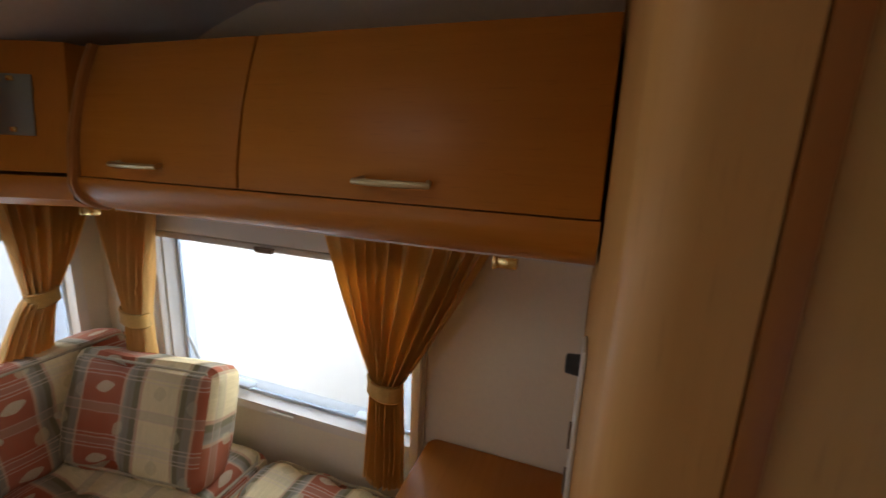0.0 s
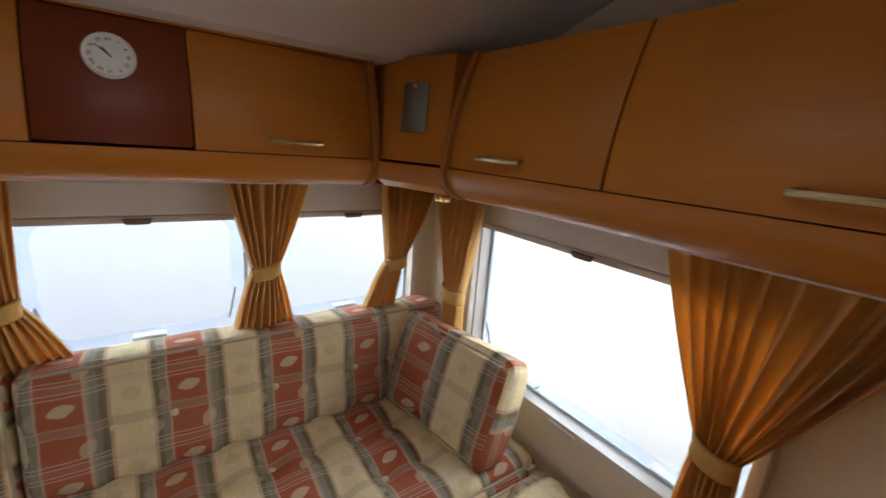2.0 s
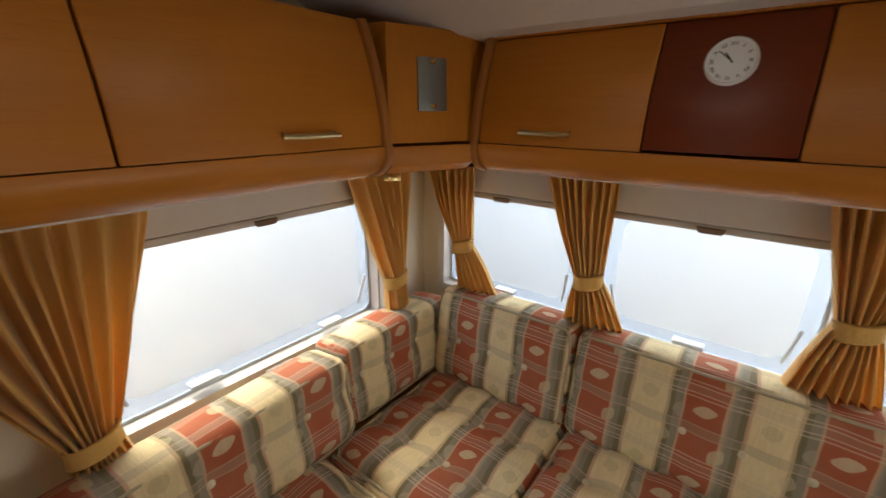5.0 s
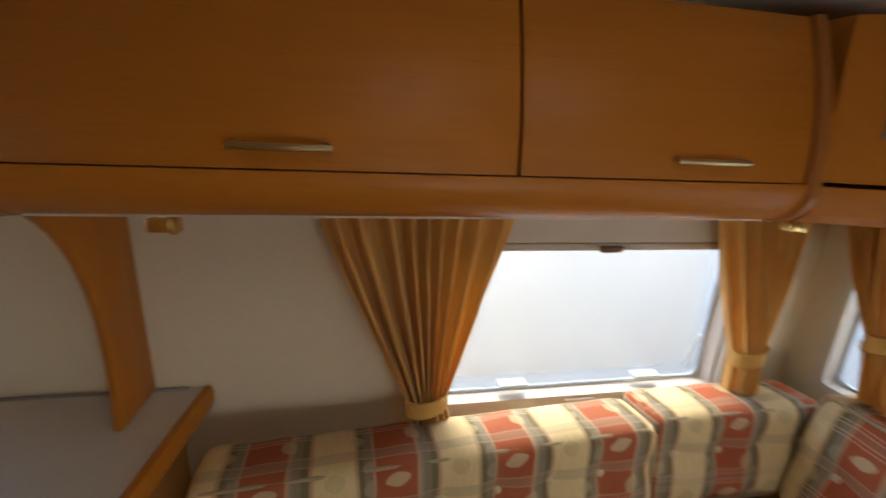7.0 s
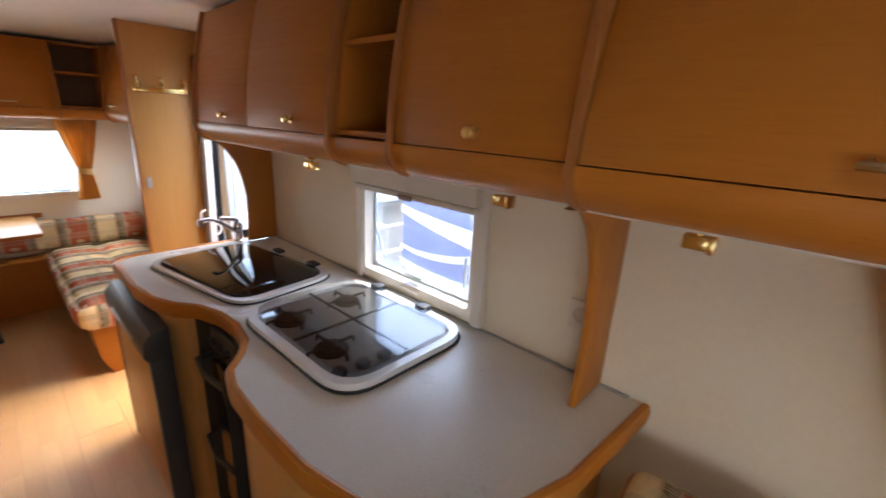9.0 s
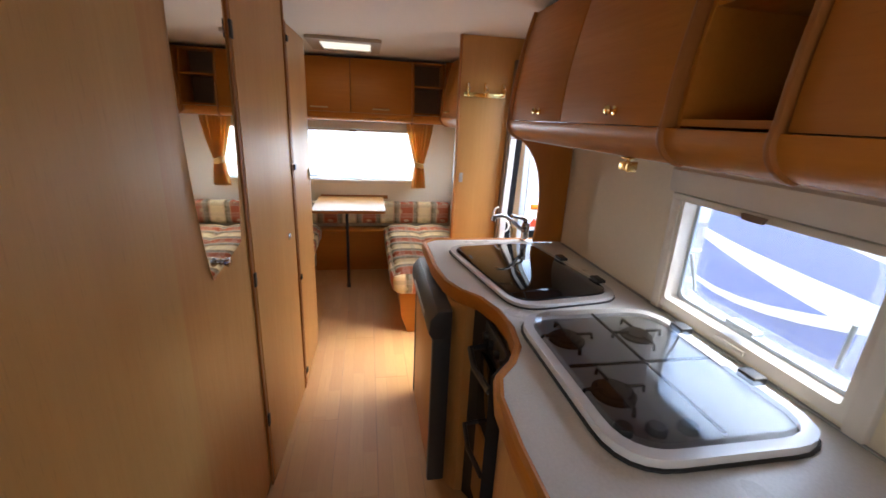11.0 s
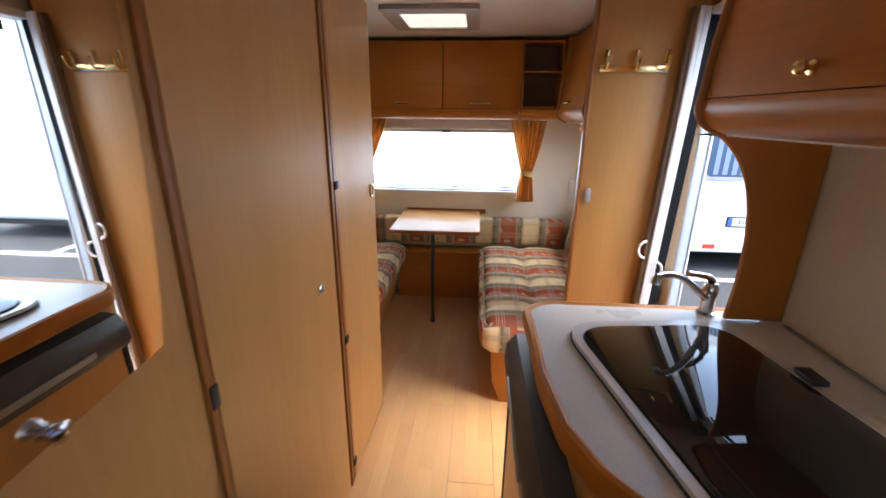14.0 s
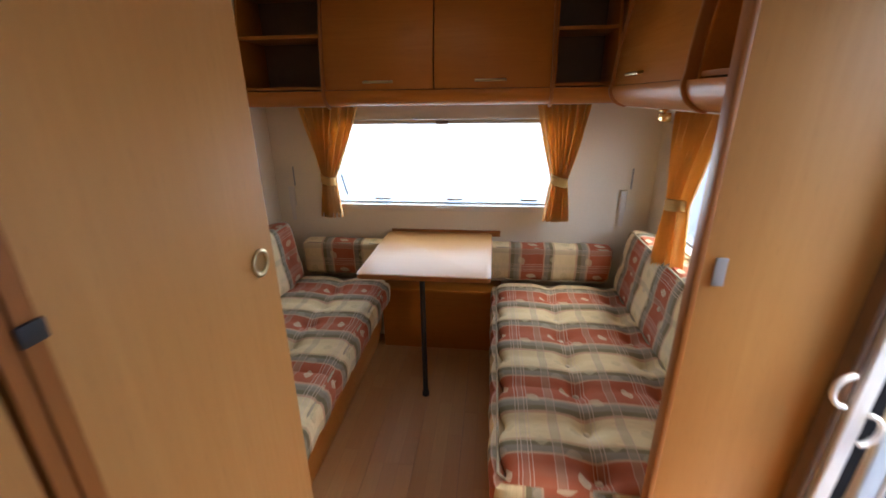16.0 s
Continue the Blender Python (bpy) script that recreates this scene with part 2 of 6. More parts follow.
def plaid(name, period, phase=0.0):
    """Woven furnishing plaid: rust, grey-green and cream bands with pale leaves; u runs across the bands, in metres."""
    m, nt, b = nodes_of(name)
    tc = nt.nodes.new("ShaderNodeTexCoord")
    wob = add(nt, "ShaderNodeTexNoise", Scale=9.0, Detail=2.0)
    nt.links.new(tc.outputs["UV"], wob.inputs["Vector"])
    sep = nt.nodes.new("ShaderNodeSeparateXYZ")
    nt.links.new(tc.outputs["UV"], sep.inputs[0])
    u = calc(nt, "MULTIPLY_ADD", wob.outputs["Fac"], 0.012, sep.outputs[0])
    w = calc(nt, "MULTIPLY_ADD", wob.outputs["Fac"], 0.010, sep.outputs[1])
    f = calc(nt, "FRACT", calc(nt, "MULTIPLY_ADD", u, 1.0 / period, phase))
    ramp = nt.nodes.new("ShaderNodeValToRGB")
    ramp.color_ramp.interpolation = "LINEAR"
    el = ramp.color_ramp.elements
    rust, cream, slate, olive = (0.42, 0.075, 0.024), (0.84, 0.68, 0.38), (0.24, 0.215, 0.160), (0.15, 0.125, 0.060)
    pink, tan, dove = (0.62, 0.36, 0.22), (0.60, 0.47, 0.25), (0.38, 0.34, 0.26)
    stops = [(0.0, rust), (0.325, rust), (0.332, pink), (0.350, pink), (0.358, dove), (0.395, slate), (0.435, slate), (0.445, olive), (0.490, olive), (0.500, pink),
             (0.518, pink), (0.528, cream), (0.835, cream), (0.842, pink), (0.862, tan), (0.870, olive), (0.905, olive), (0.915, slate), (0.975, slate), (0.982, pink), (0.994, pink), (1.0, rust)]
    el[0].position, el[0].color = stops[0][0], (*stops[0][1], 1)
    el[1].position, el[1].color = stops[-1][0], (*stops[-1][1], 1)
    for p, c in stops[1:-1]:
        e = el.new(p)
        e.color = (*c, 1)
    nt.links.new(f, ramp.inputs[0])
    col = ramp.outputs[0]
    # cross lines: pairs of fine pale threads, and a soft grey band between two dark threads
    g = calc(nt, "FRACT", calc(nt, "MULTIPLY", w, 1.0 / CROSS))

    def stripe(at, half, strength, colour):
        nonlocal col
        on = calc(nt, "LESS_THAN", calc(nt, "ABSOLUTE", calc(nt, "SUBTRACT", g, at)), half)
        col = mixer(nt, calc(nt, "MULTIPLY", on, strength), col, colour)
    stripe(0.915, 0.060, 0.36, (0.36, 0.31, 0.22))
    stripe(0.850, 0.009, 0.50, (0.62, 0.42, 0.33))
    stripe(0.978, 0.009, 0.50, (0.62, 0.42, 0.33))
    for at in (0.36, 0.41, 0.50, 0.55):
        stripe(at, 0.0085, 0.50, (0.74, 0.56, 0.44))
    stripe(0.455, 0.040, 0.16, (0.35, 0.32, 0.28))

    def leaf(c_u, c_v, a_u, a_v, colour, strength, lean):
        nonlocal col
        du = calc(nt, "MULTIPLY", calc(nt, "SUBTRACT", f, c_u), period)
        dv = calc(nt, "MULTIPLY", calc(nt, "SUBTRACT", g, c_v), CROSS)
        p = calc(nt, "MULTIPLY_ADD", dv, lean, du)
        q = calc(nt, "MULTIPLY_ADD", du, -lean, dv)
        # pointed oval with veins
        e = calc(nt, "ADD", calc(nt, "POWER", calc(nt, "ABSOLUTE", calc(nt, "DIVIDE", p, a_u)), 1.35), calc(nt, "POWER", calc(nt, "ABSOLUTE", calc(nt, "DIVIDE", q, a_v)), 1.6))
        inside = calc(nt, "LESS_THAN", e, 1.0)
        vein = calc(nt, "GREATER_THAN", calc(nt, "ABSOLUTE", calc(nt, "SINE", calc(nt, "MULTIPLY_ADD", calc(nt, "ABSOLUTE", q), 420.0, calc(nt, "MULTIPLY", p, 480.0)))), 0.35)
        mask = calc(nt, "MULTIPLY", inside, calc(nt, "MULTIPLY_ADD", vein, 0.35, strength - 0.35))
        col = mixer(nt, mask, col, colour)

    leaf(0.17, 0.20, 0.030, 0.018, (0.70, 0.60, 0.40), 0.78, 0.25)
    leaf(0.33, 0.66, 0.021, 0.030, (0.62, 0.52, 0.32), 0.74, -0.6)
    leaf(0.97, 0.12, 0.020, 0.023, (0.44, 0.38, 0.27), 0.65, 0.1)
    leaf(0.68, 0.24, 0.022, 0.022, (0.47, 0.38, 0.20), 0.42, 0.2)
    leaf(0.86, 0.70, 0.018, 0.020, (0.62, 0.52, 0.31), 0.52, -0.2)
    info = nt.nodes.new("ShaderNodeObjectInfo")
    col = mixer(nt, calc(nt, "MULTIPLY", info.outputs["Random"], 0.06), col, (0.30, 0.24, 0.16))
    cloth = noisy(nt, tc.outputs["UV"], 420.0, 2.0)
    slub = noisy(nt, coords(nt, (1.0, 0.07, 1.0), "UV"), 240.0, 3.0)
    col = mixer(nt, calc(nt, "MULTIPLY", slub, 0.22), col, (0.22, 0.16, 0.09))
    faded = noisy(nt, tc.outputs["UV"], 5.0, 3.0)
    col = mixer(nt, calc(nt, "MULTIPLY", faded, 0.10), col, (0.74, 0.62, 0.42))
    col = mixer(nt, calc(nt, "MULTIPLY", cloth, 0.16), col, (0.16, 0.12, 0.08))
    nt.links.new(col, b.inputs["Base Color"])
    b.inputs["Roughness"].default_value = 0.9
    b.inputs["Specular IOR Level"].default_value = 0.25
    soft = calc(nt, "ADD", noisy(nt, tc.outputs["UV"], 14.0), calc(nt, "MULTIPLY", cloth, 0.25))
    bumped(nt, b, soft, 0.25, 0.006)
    return m


M_PLAID = plaid("plaid_upholstery", 0.28)
M_PLAID_B = plaid("plaid_upholstery_bench", 0.365, 0.60)
M_PLAID_C = plaid("plaid_upholstery_cushion", 0.40)
M_PIPING = plain("piping_cord", (0.42, 0.34, 0.22), 0.85)
M_BUTTON = plain("button_cloth", (0.60, 0.50, 0.34), 0.85)


def laminate():
    """Beech strip laminate, its boards along y."""
    m, nt, b = nodes_of("beech_laminate")
    br = nt.nodes.new("ShaderNodeTexBrick")
    br.inputs["Scale"].default_value = 1.0
    br.inputs["Mortar Size"].default_value = 0.0006
    br.inputs["Brick Width"].default_value = 0.42
    br.inputs["Row Height"].default_value = 0.064
    br.inputs["Color1"].default_value = (0.58, 0.33, 0.135, 1)
    br.inputs["Color2"].default_value = (0.64, 0.385, 0.165, 1)
    br.inputs["Mortar"].default_value = (0.46, 0.27, 0.125, 1)
    tc = nt.nodes.new("ShaderNodeTexCoord")
    mp = nt.nodes.new("ShaderNodeMapping")
    mp.inputs["Rotation"].default_value = (0, 0, radians(90))
    nt.links.new(tc.outputs["Object"], mp.inputs[0])
    nt.links.new(mp.outputs[0], br.inputs[0])
    grain = noisy(nt, coords(nt, (60, 2.2, 1)), 3.0, 6.0, 0.6, 0.25, 0.75)
    c = mixer(nt, calc(nt, "MULTIPLY", grain, 0.35), br.outputs[0], (0.42, 0.235, 0.10))
    info = nt.nodes.new("ShaderNodeObjectInfo")
    c = mixer(nt, calc(nt, "MULTIPLY", info.outputs["Random"], 0.18), c, (0.46, 0.26, 0.12))
    nt.links.new(c, b.inputs["Base Color"])
    nt.links.new(calc(nt, "MULTIPLY_ADD", grain, 0.10, 0.42), b.inputs["Roughness"])
    bumped(nt, b, grain, 0.05, 0.001)
    return m


M_FLOOR = laminate()


# ---- mesh helpers ----
def mesh_of(bm, name, mat, smooth=False):
    me = bpy.data.meshes.new(name)
    bm.normal_update()
    bm.to_mesh(me)
    bm.free()
    me.materials.append(mat)
    if smooth:
        me.polygons.foreach_set("use_smooth", [True] * len(me.polygons))
        me.set_sharp_from_angle(angle=radians(40))
    return me


def part(name, bm, mat, parent, label="", smooth=True):
    """Link a bmesh in world coordinates as one mesh object under a thing or a part."""
    ob = new(name, mesh_of(bm, name, mat, smooth))
    ob.parent = parent
    if parent.parent is None:
        ob.matrix_parent_inverse = Matrix.Translation(-parent.location)
    return tagged(ob, label=label)


def thing(name, at, label, category, group="", kind=""):
    ob = new(name)
    ob.location = at
    ob.empty_display_size = 0.05
    return tagged(ob, label, category, group, kind)


def solid(name, bm, mat, label, category, group="", kind="", smooth=True):
    """A top-level thing of one mesh."""
    return tagged(new(name, mesh_of(bm, name, mat, smooth)), label, category, group, kind)


def box(x0, x1, y0, y1, z0, z1, bevel=0.0, seg=2, bm=None):
    bm2 = bmesh.new()
    r = bmesh.ops.create_cube(bm2, size=1.0)
    bmesh.ops.transform(bm2, verts=r["verts"], matrix=Matrix.Translation(((x0 + x1) / 2, (y0 + y1) / 2, (z0 + z1) / 2)) @ Matrix.Diagonal((abs(x1 - x0), abs(y1 - y0), abs(z1 - z0), 1)))
    if bevel:
        bmesh.ops.bevel(bm2, geom=bm2.edges[:], offset=min(bevel, 0.45 * min(abs(x1 - x0), abs(y1 - y0), abs(z1 - z0))), segments=seg, profile=0.5, affect="EDGES")
    return joined(bm, bm2)


def joined(bm, extra):
    if bm is None:
        return extra
    me = bpy.data.meshes.new("tmp")
    extra.to_mesh(me)
    extra.free()
    bm.from_mesh(me)
    bpy.data.meshes.remove(me)
    return bm


def prism(points, axis, a, b, bevel=0.0, bm=None):
    """A flat outline pushed from a to b along an axis. The outline's pair is (y, z) for x, (x, z) for y, (x, y) for z."""
    bm2 = bmesh.new()

    def at(p, d):
        return {"x": (d, p[0], p[1]), "y": (p[0], d, p[1]), "z": (p[0], p[1], d)}[axis]
    lo = [bm2.verts.new(at(p, a)) for p in points]
    hi = [bm2.verts.new(at(p, b)) for p in points]
    n = len(points)
    bm2.faces.new(lo)
    bm2.faces.new(hi)
    for i in range(n):
        bm2.faces.new((lo[i], lo[(i + 1) % n], hi[(i + 1) % n], hi[i]))
    bmesh.ops.recalc_face_normals(bm2, faces=bm2.faces[:])
    if bevel:
        edges = [e for e in bm2.edges if (e.verts[0] in lo) == (e.verts[1] in lo)]
        bmesh.ops.bevel(bm2, geom=edges, offset=bevel, segments=2, profile=0.5, affect="EDGES")
    return joined(bm, bm2)


def tube(path, radius, sides=8, bm=None, cap=True):
    """A round rod along a line of places; radius is a number or one number a place."""
    bm2 = bmesh.new()
    pts = [Vector(p) for p in path]
    radii = [radius] * len(pts) if isinstance(radius, (int, float)) else radius
    rings, side = [], None
    for i, p in enumerate(pts):
        d = (pts[min(i + 1, len(pts) - 1)] - pts[max(i - 1, 0)]).normalized()
        if side is None:
            side = d.orthogonal().normalized()
        side = (side - d * side.dot(d)).normalized()
        up = d.cross(side)
        rings.append([bm2.verts.new(p + radii[i] * (math.cos(a) * side + math.sin(a) * up)) for a in [2 * math.pi * k / sides for k in range(sides)]])
    for r0, r1 in zip(rings, rings[1:]):
        for k in range(sides):
            bm2.faces.new((r0[k], r0[(k + 1) % sides], r1[(k + 1) % sides], r1[k]))
    if cap:
        bm2.faces.new(rings[0])
        bm2.faces.new(rings[-1])
    bmesh.ops.recalc_face_normals(bm2, faces=bm2.faces[:])
    return joined(bm, bm2)


def lathe(profile, m, sides=20, bm=None):
    """A turned shape: (radius, height) pairs about the z axis of the pose m."""
    bm2 = bmesh.new()
    rings = []
    for r, h in profile:
        rings.append([bm2.verts.new(m @ Vector((max(r, 1e-5) * math.cos(2 * math.pi * k / sides), max(r, 1e-5) * math.sin(2 * math.pi * k / sides), h))) for k in range(sides)])
    for r0, r1 in zip(rings, rings[1:]):
        for k in range(sides):
            bm2.faces.new((r0[k], r0[(k + 1) % sides], r1[(k + 1) % sides], r1[k]))
    bm2.faces.new(rings[0])
    bm2.faces.new(rings[-1])
    bmesh.ops.recalc_face_normals(bm2, faces=bm2.faces[:])
    return joined(bm, bm2)


def rounded(x0, x1, y0, y1, r, n=6):
    """Outline of a rectangle with round corners."""
    out = []
    for cx, cy, a0 in ((x1 - r, y1 - r, 0), (x0 + r, y1 - r, 90), (x0 + r, y0 + r, 180), (x1 - r, y0 + r, 270)):
        out += [(cx + r * math.cos(radians(a0 + 90 * k / n)), cy + r * math.sin(radians(a0 + 90 * k / n))) for k in range(n + 1)]
    return out


def ring(outer, inner, axis, a, b, bm=None):
    """A frame between two outlines with the same number of points."""
    bm2 = bmesh.new()

    def at(p, d):
        return {"x": (d, p[0], p[1]), "y": (p[0], d, p[1]), "z": (p[0], p[1], d)}[axis]
    loops = [[bm2.verts.new(at(p, d)) for p in line] for line, d in ((outer, a), (outer, b), (inner, b), (inner, a))]
    n = len(outer)
    for l0, l1 in zip(loops, loops[1:] + loops[:1]):
        for i in range(n):
            bm2.faces.new((l0[i], l0[(i + 1) % n], l1[(i + 1) % n], l1[i]))
    bmesh.ops.recalc_face_normals(bm2, faces=bm2.faces[:])
    return joined(bm, bm2)


def curve(p0, p1, p2, p3, n=10):
    """Points on a cubic curve."""
    out = []
    for i in range(n + 1):
        t = i / n
        out.append(tuple((1 - t) ** 3 * a + 3 * (1 - t) ** 2 * t * b + 3 * (1 - t) * t * t * c + t ** 3 * d for a, b, c, d in zip(p0, p1, p2, p3)))
    return out


def board(axis, at, thick, u0, u1, z0, z1, holes=()):
    """An upright wall slab at x or y = at (its inner face), thick outwards, with rectangular openings (u0, u1, z0, z1)."""
    us = sorted({u0, u1, *[v for h in holes for v in h[:2]]})
    zs = sorted({z0, z1, *[v for h in holes for v in h[2:]]})
    bm = None
    for ua, ub in zip(us, us[1:]):
        run = None
        for za, zb in zip(zs, zs[1:]):
            mid = ((ua + ub) / 2, (za + zb) / 2)
            open_here = any(h[0] < mid[0] < h[1] and h[2] < mid[1] < h[3] for h in holes)
            if not open_here:
                run = (run[0], zb) if run and abs(run[1] - za) < 1e-6 else run
                if run is None or abs(run[1] - zb) > 1e-6:
                    if run:
                        bm = slab(axis, at, thick, ua, ub, *run, bm)
                    run = (za, zb)
        if run:
            bm = slab(axis, at, thick, ua, ub, *run, bm)
    return bm


def slab(axis, at, thick, ua, ub, za, zb, bm):
    if axis == "x":
        return box(at, at + thick, ua, ub, za, zb, bm=bm)
    return box(ua, ub, at, at + thick, za, zb, bm=bm)


# ---- the shell ----
WL, WR, YF, CEIL = -1.05, 1.085, 5.93, 1.965
KW = (2.975, 3.535, 0.955, 1.315)          # kitchen window
LW = (4.70, 5.62, 0.80, 1.30)          # lounge side window
DW = (0.25, 0.80, 0.82, 1.34)          # dinette side window
DOOR = (1.50, 2.14, 0.0, 1.84)
RW = (-0.57, 0.73, 0.88, 1.36)         # rear window
FW = [(-0.925, -0.335, 0.86, 1.30), (-0.27, 0.325, 0.86, 1.30), (0.385, 0.975, 0.86, 1.30)]
RLW = (4.64, 5.58, 0.74, 1.31)

tagged(new("wall_left", mesh_of(board("x", WL, -0.04, -0.04, YF + 0.04, 0.0, CEIL, [KW, LW, DW, DOOR]), "wall_left", M_WALL)), "cream board caravan side wall with windows and door", "wall", kind="structure")
tagged(new("wall_right", mesh_of(board("x", WR, 0.04, -0.04, YF + 0.04, 0.0, CEIL, [RLW]), "wall_right", M_WALL)), "cream board caravan side wall with one window", "wall", kind="structure")
tagged(new("wall_rear", mesh_of(board("y", 0.0, -0.04, WL, WR, 0.0, CEIL, [RW]), "wall_rear", M_WALL)), "cream board caravan end wall with wide window", "wall", kind="structure")
tagged(new("wall_front", mesh_of(board("y", YF, 0.04, WL, WR, 0.0, CEIL, FW), "wall_front", M_WALL)), "cream board caravan end wall with three windows", "wall", kind="structure")
# ceiling opening for the unseen hatch, added to hold its fill lamp
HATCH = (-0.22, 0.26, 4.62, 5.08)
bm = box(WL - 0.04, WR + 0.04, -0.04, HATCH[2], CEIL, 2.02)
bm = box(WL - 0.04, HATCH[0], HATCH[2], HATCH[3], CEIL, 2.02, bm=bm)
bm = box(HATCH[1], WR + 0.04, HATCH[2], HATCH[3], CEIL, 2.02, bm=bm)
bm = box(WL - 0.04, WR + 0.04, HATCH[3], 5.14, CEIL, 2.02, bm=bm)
bm = prism([(5.14, CEIL), (5.30, 1.915), (5.60, 1.79), (YF + 0.04, 1.75), (YF + 0.04, 2.02), (5.14, 2.02)], "x", WL - 0.04, WR + 0.04, bm=bm)
tagged(new("ceiling", mesh_of(bm, "ceiling", M_CEIL)), "pale board ceiling sloping down towards the lounge end", "ceiling", kind="structure")
tagged(new("floor", mesh_of(box(WL - 0.04, WR + 0.04, -0.04, YF + 0.04, -0.06, -0.006), "floor", M_CARCASS)), "beech strip laminate floor", "floor", kind="structure")


# ---- windows ----
def window(name, axis, at, hole, out, blind=0.10, catches=(), stays=True, group="", mid_stay=False):
    """A caravan window: inner trim frame, acrylic pane, sill catch and a blind cassette over it. out is +1 or -1."""
    u0, u1, z0, z1 = hole

    def place(p, d):
        return (d, p[0], p[1]) if axis == "x" else (p[0], d, p[1])
    root = thing(name, place(((u0 + u1) / 2, z0), at), "acrylic caravan window in cream plastic frame with blind cassette", "window", kind="structure")
    d0, d1 = at - out * 0.018, at + out * 0.03
    part("window_frame", ring(rounded(u0 - 0.03, u1 + 0.03, z0 - 0.03, z1 + 0.02, 0.012), rounded(u0 + 0.002, u1 - 0.002, z0 + 0.002, z1 - 0.002, 0.014), axis, d0, d1), M_PLASTIC, root)
    part("sash_seal", ring(rounded(u0 - 0.004, u1 + 0.004, z0 - 0.004, z1 + 0.004, 0.014), rounded(u0 + 0.012, u1 - 0.012, z0 + 0.012, z1 - 0.012, 0.03), axis, at + out * 0.031, at + out * 0.039), M_REVEAL, root, "pale grey sash seal")
    part("sash_edge", ring(rounded(u0 + 0.0125, u1 - 0.0125, z0 + 0.0125, z1 - 0.0125, 0.03), rounded(u0 + 0.017, u1 - 0.017, z0 + 0.017, z1 - 0.017, 0.032), axis, at + out * 0.033, at + out * 0.036), M_RIM, root)
    pane = part("pane", prism(rounded(u0 + 0.006, u1 - 0.006, z0 + 0.006, z1 - 0.006, 0.012), axis, at + out * 0.040, at + out * 0.044), M_KITCHENPANE if name == "window_6" else M_CLEARPANE if name == "window_8" else M_PANE, root, "clear acrylic pane with light haze")
    pane.visible_shadow = False
    rim = part("pane_rim", ring(rounded(u0 + 0.018, u1 - 0.018, z0 + 0.018, z1 - 0.018, 0.035), rounded(u0 + 0.052, u1 - 0.052, z0 + 0.052, z1 - 0.030, 0.06), axis, at + out * 0.034, at + out * 0.0365), M_RIM, root)
    rim.visible_shadow = False
    # blind cassette above the opening
    if blind:
        prof = [(0.0, z1 - 0.002), (0.034, z1 - 0.002), (0.040, z1 + 0.02), (0.040, z1 + blind - 0.01), (0.03, z1 + blind), (0.0, z1 + blind)]
        pts = [(at - out * (0.019 + p[0]), p[1]) for p in prof]
        if axis == "x":
            part("blind_cassette", prism(pts, "y", u0 - 0.03, u1 + 0.03), M_BLIND, root, "beige roller blind cassette")
            part("blind_bar", box(at - out * 0.022, at - out * 0.05, u0 - 0.02, u1 + 0.02, z1 - 0.026, z1 - 0.006, 0.004), M_BLIND, root)
        else:
            part("blind_cassette", prism(pts, "x", u0 - 0.03, u1 + 0.03), M_BLIND, root, "beige roller blind cassette")
            part("blind_bar", box(u0 - 0.02, u1 + 0.02, at - out * 0.022, at - out * 0.05, z1 - 0.026, z1 - 0.006, 0.004), M_BLIND, root)
        c = (u0 + u1) / 2
        tab = [(c - 0.035, z1 - 0.012), (c + 0.035, z1 - 0.012), (c + 0.028, z1 - 0.028), (c - 0.028, z1 - 0.028)]
        part("blind_pull", prism(tab, axis, at - out * 0.052, at - out * 0.062), M_CARCASS, root, "small brown blind pull")
    for c in catches:
        bm = box(*(([at - out * 0.004, at + out * 0.034, c - 0.045, c + 0.045] if axis == "x" else [c - 0.045, c + 0.045, at - out * 0.004, at + out * 0.034]) + [z0 + 0.028, z0 + 0.042]), 0.005)
        part("window_catch", bm, M_REVEAL, root, "pale grey plastic window catch")
    part("sill_clip", box(*(([at - out * 0.019, at - out * 0.027, (u0 + u1) / 2 - 0.05, (u0 + u1) / 2 + 0.05] if axis == "x" else [(u0 + u1) / 2 - 0.05, (u0 + u1) / 2 + 0.05, at - out * 0.019, at - out * 0.027]) + [z0 - 0.022, z0 - 0.008]), 0.003), M_PLASTIC, root)
    if stays:
        for u in (u0 + 0.045, u1 - 0.045):
            p0, p1 = place((u, z0 + 0.17), at + out * 0.01), place((u + (0.02 if u < (u0 + u1) / 2 else -0.02), z0 + 0.05), at + out * 0.036)
            part("window_stay", tube([p0, p1], 0.005), M_REVEAL, root)
    return root


w1 = window("window_1", "x", WL, LW, -1, catches=(4.95, 5.40))
w2 = window("window_2", "x", WR, RLW, 1, catches=(4.8, 5.3))
for w, wall, s, hole in ((w1, WL, 1, LW), (w2, WR, -1, RLW)):
    for ya in (hole[0] - 0.030, hole[1] + 0.003):
        part("side_channel", box(wall + s * 0.0185, wall + s * 0.045, ya, ya + 0.027, hole[2] - 0.028, hole[3] - 0.004, 0.004), M_PLASTIC, w, "cream plastic blind channel")
for i, hole in enumerate(FW):
    window("window_%d" % (3 + i), "y", YF, hole, 1, catches=((hole[0] + hole[1]) / 2,))
kw = window("window_6", "x", WL, KW, -1, blind=0.075, catches=(3.25,))
for ya, yb in ((2.925, 2.962), (3.550, 3.592)):
    part("side_post", box(WL + 0.001, WL + 0.024, ya, yb, 0.910, 1.418, 0.004), M_PLASTIC, kw, "cream plastic side post")
window("window_7", "y", 0.0, RW, -1, catches=(-0.4, 0.02, 0.44), blind=0.075)
window("window_8", "x", WL, DW, -1)


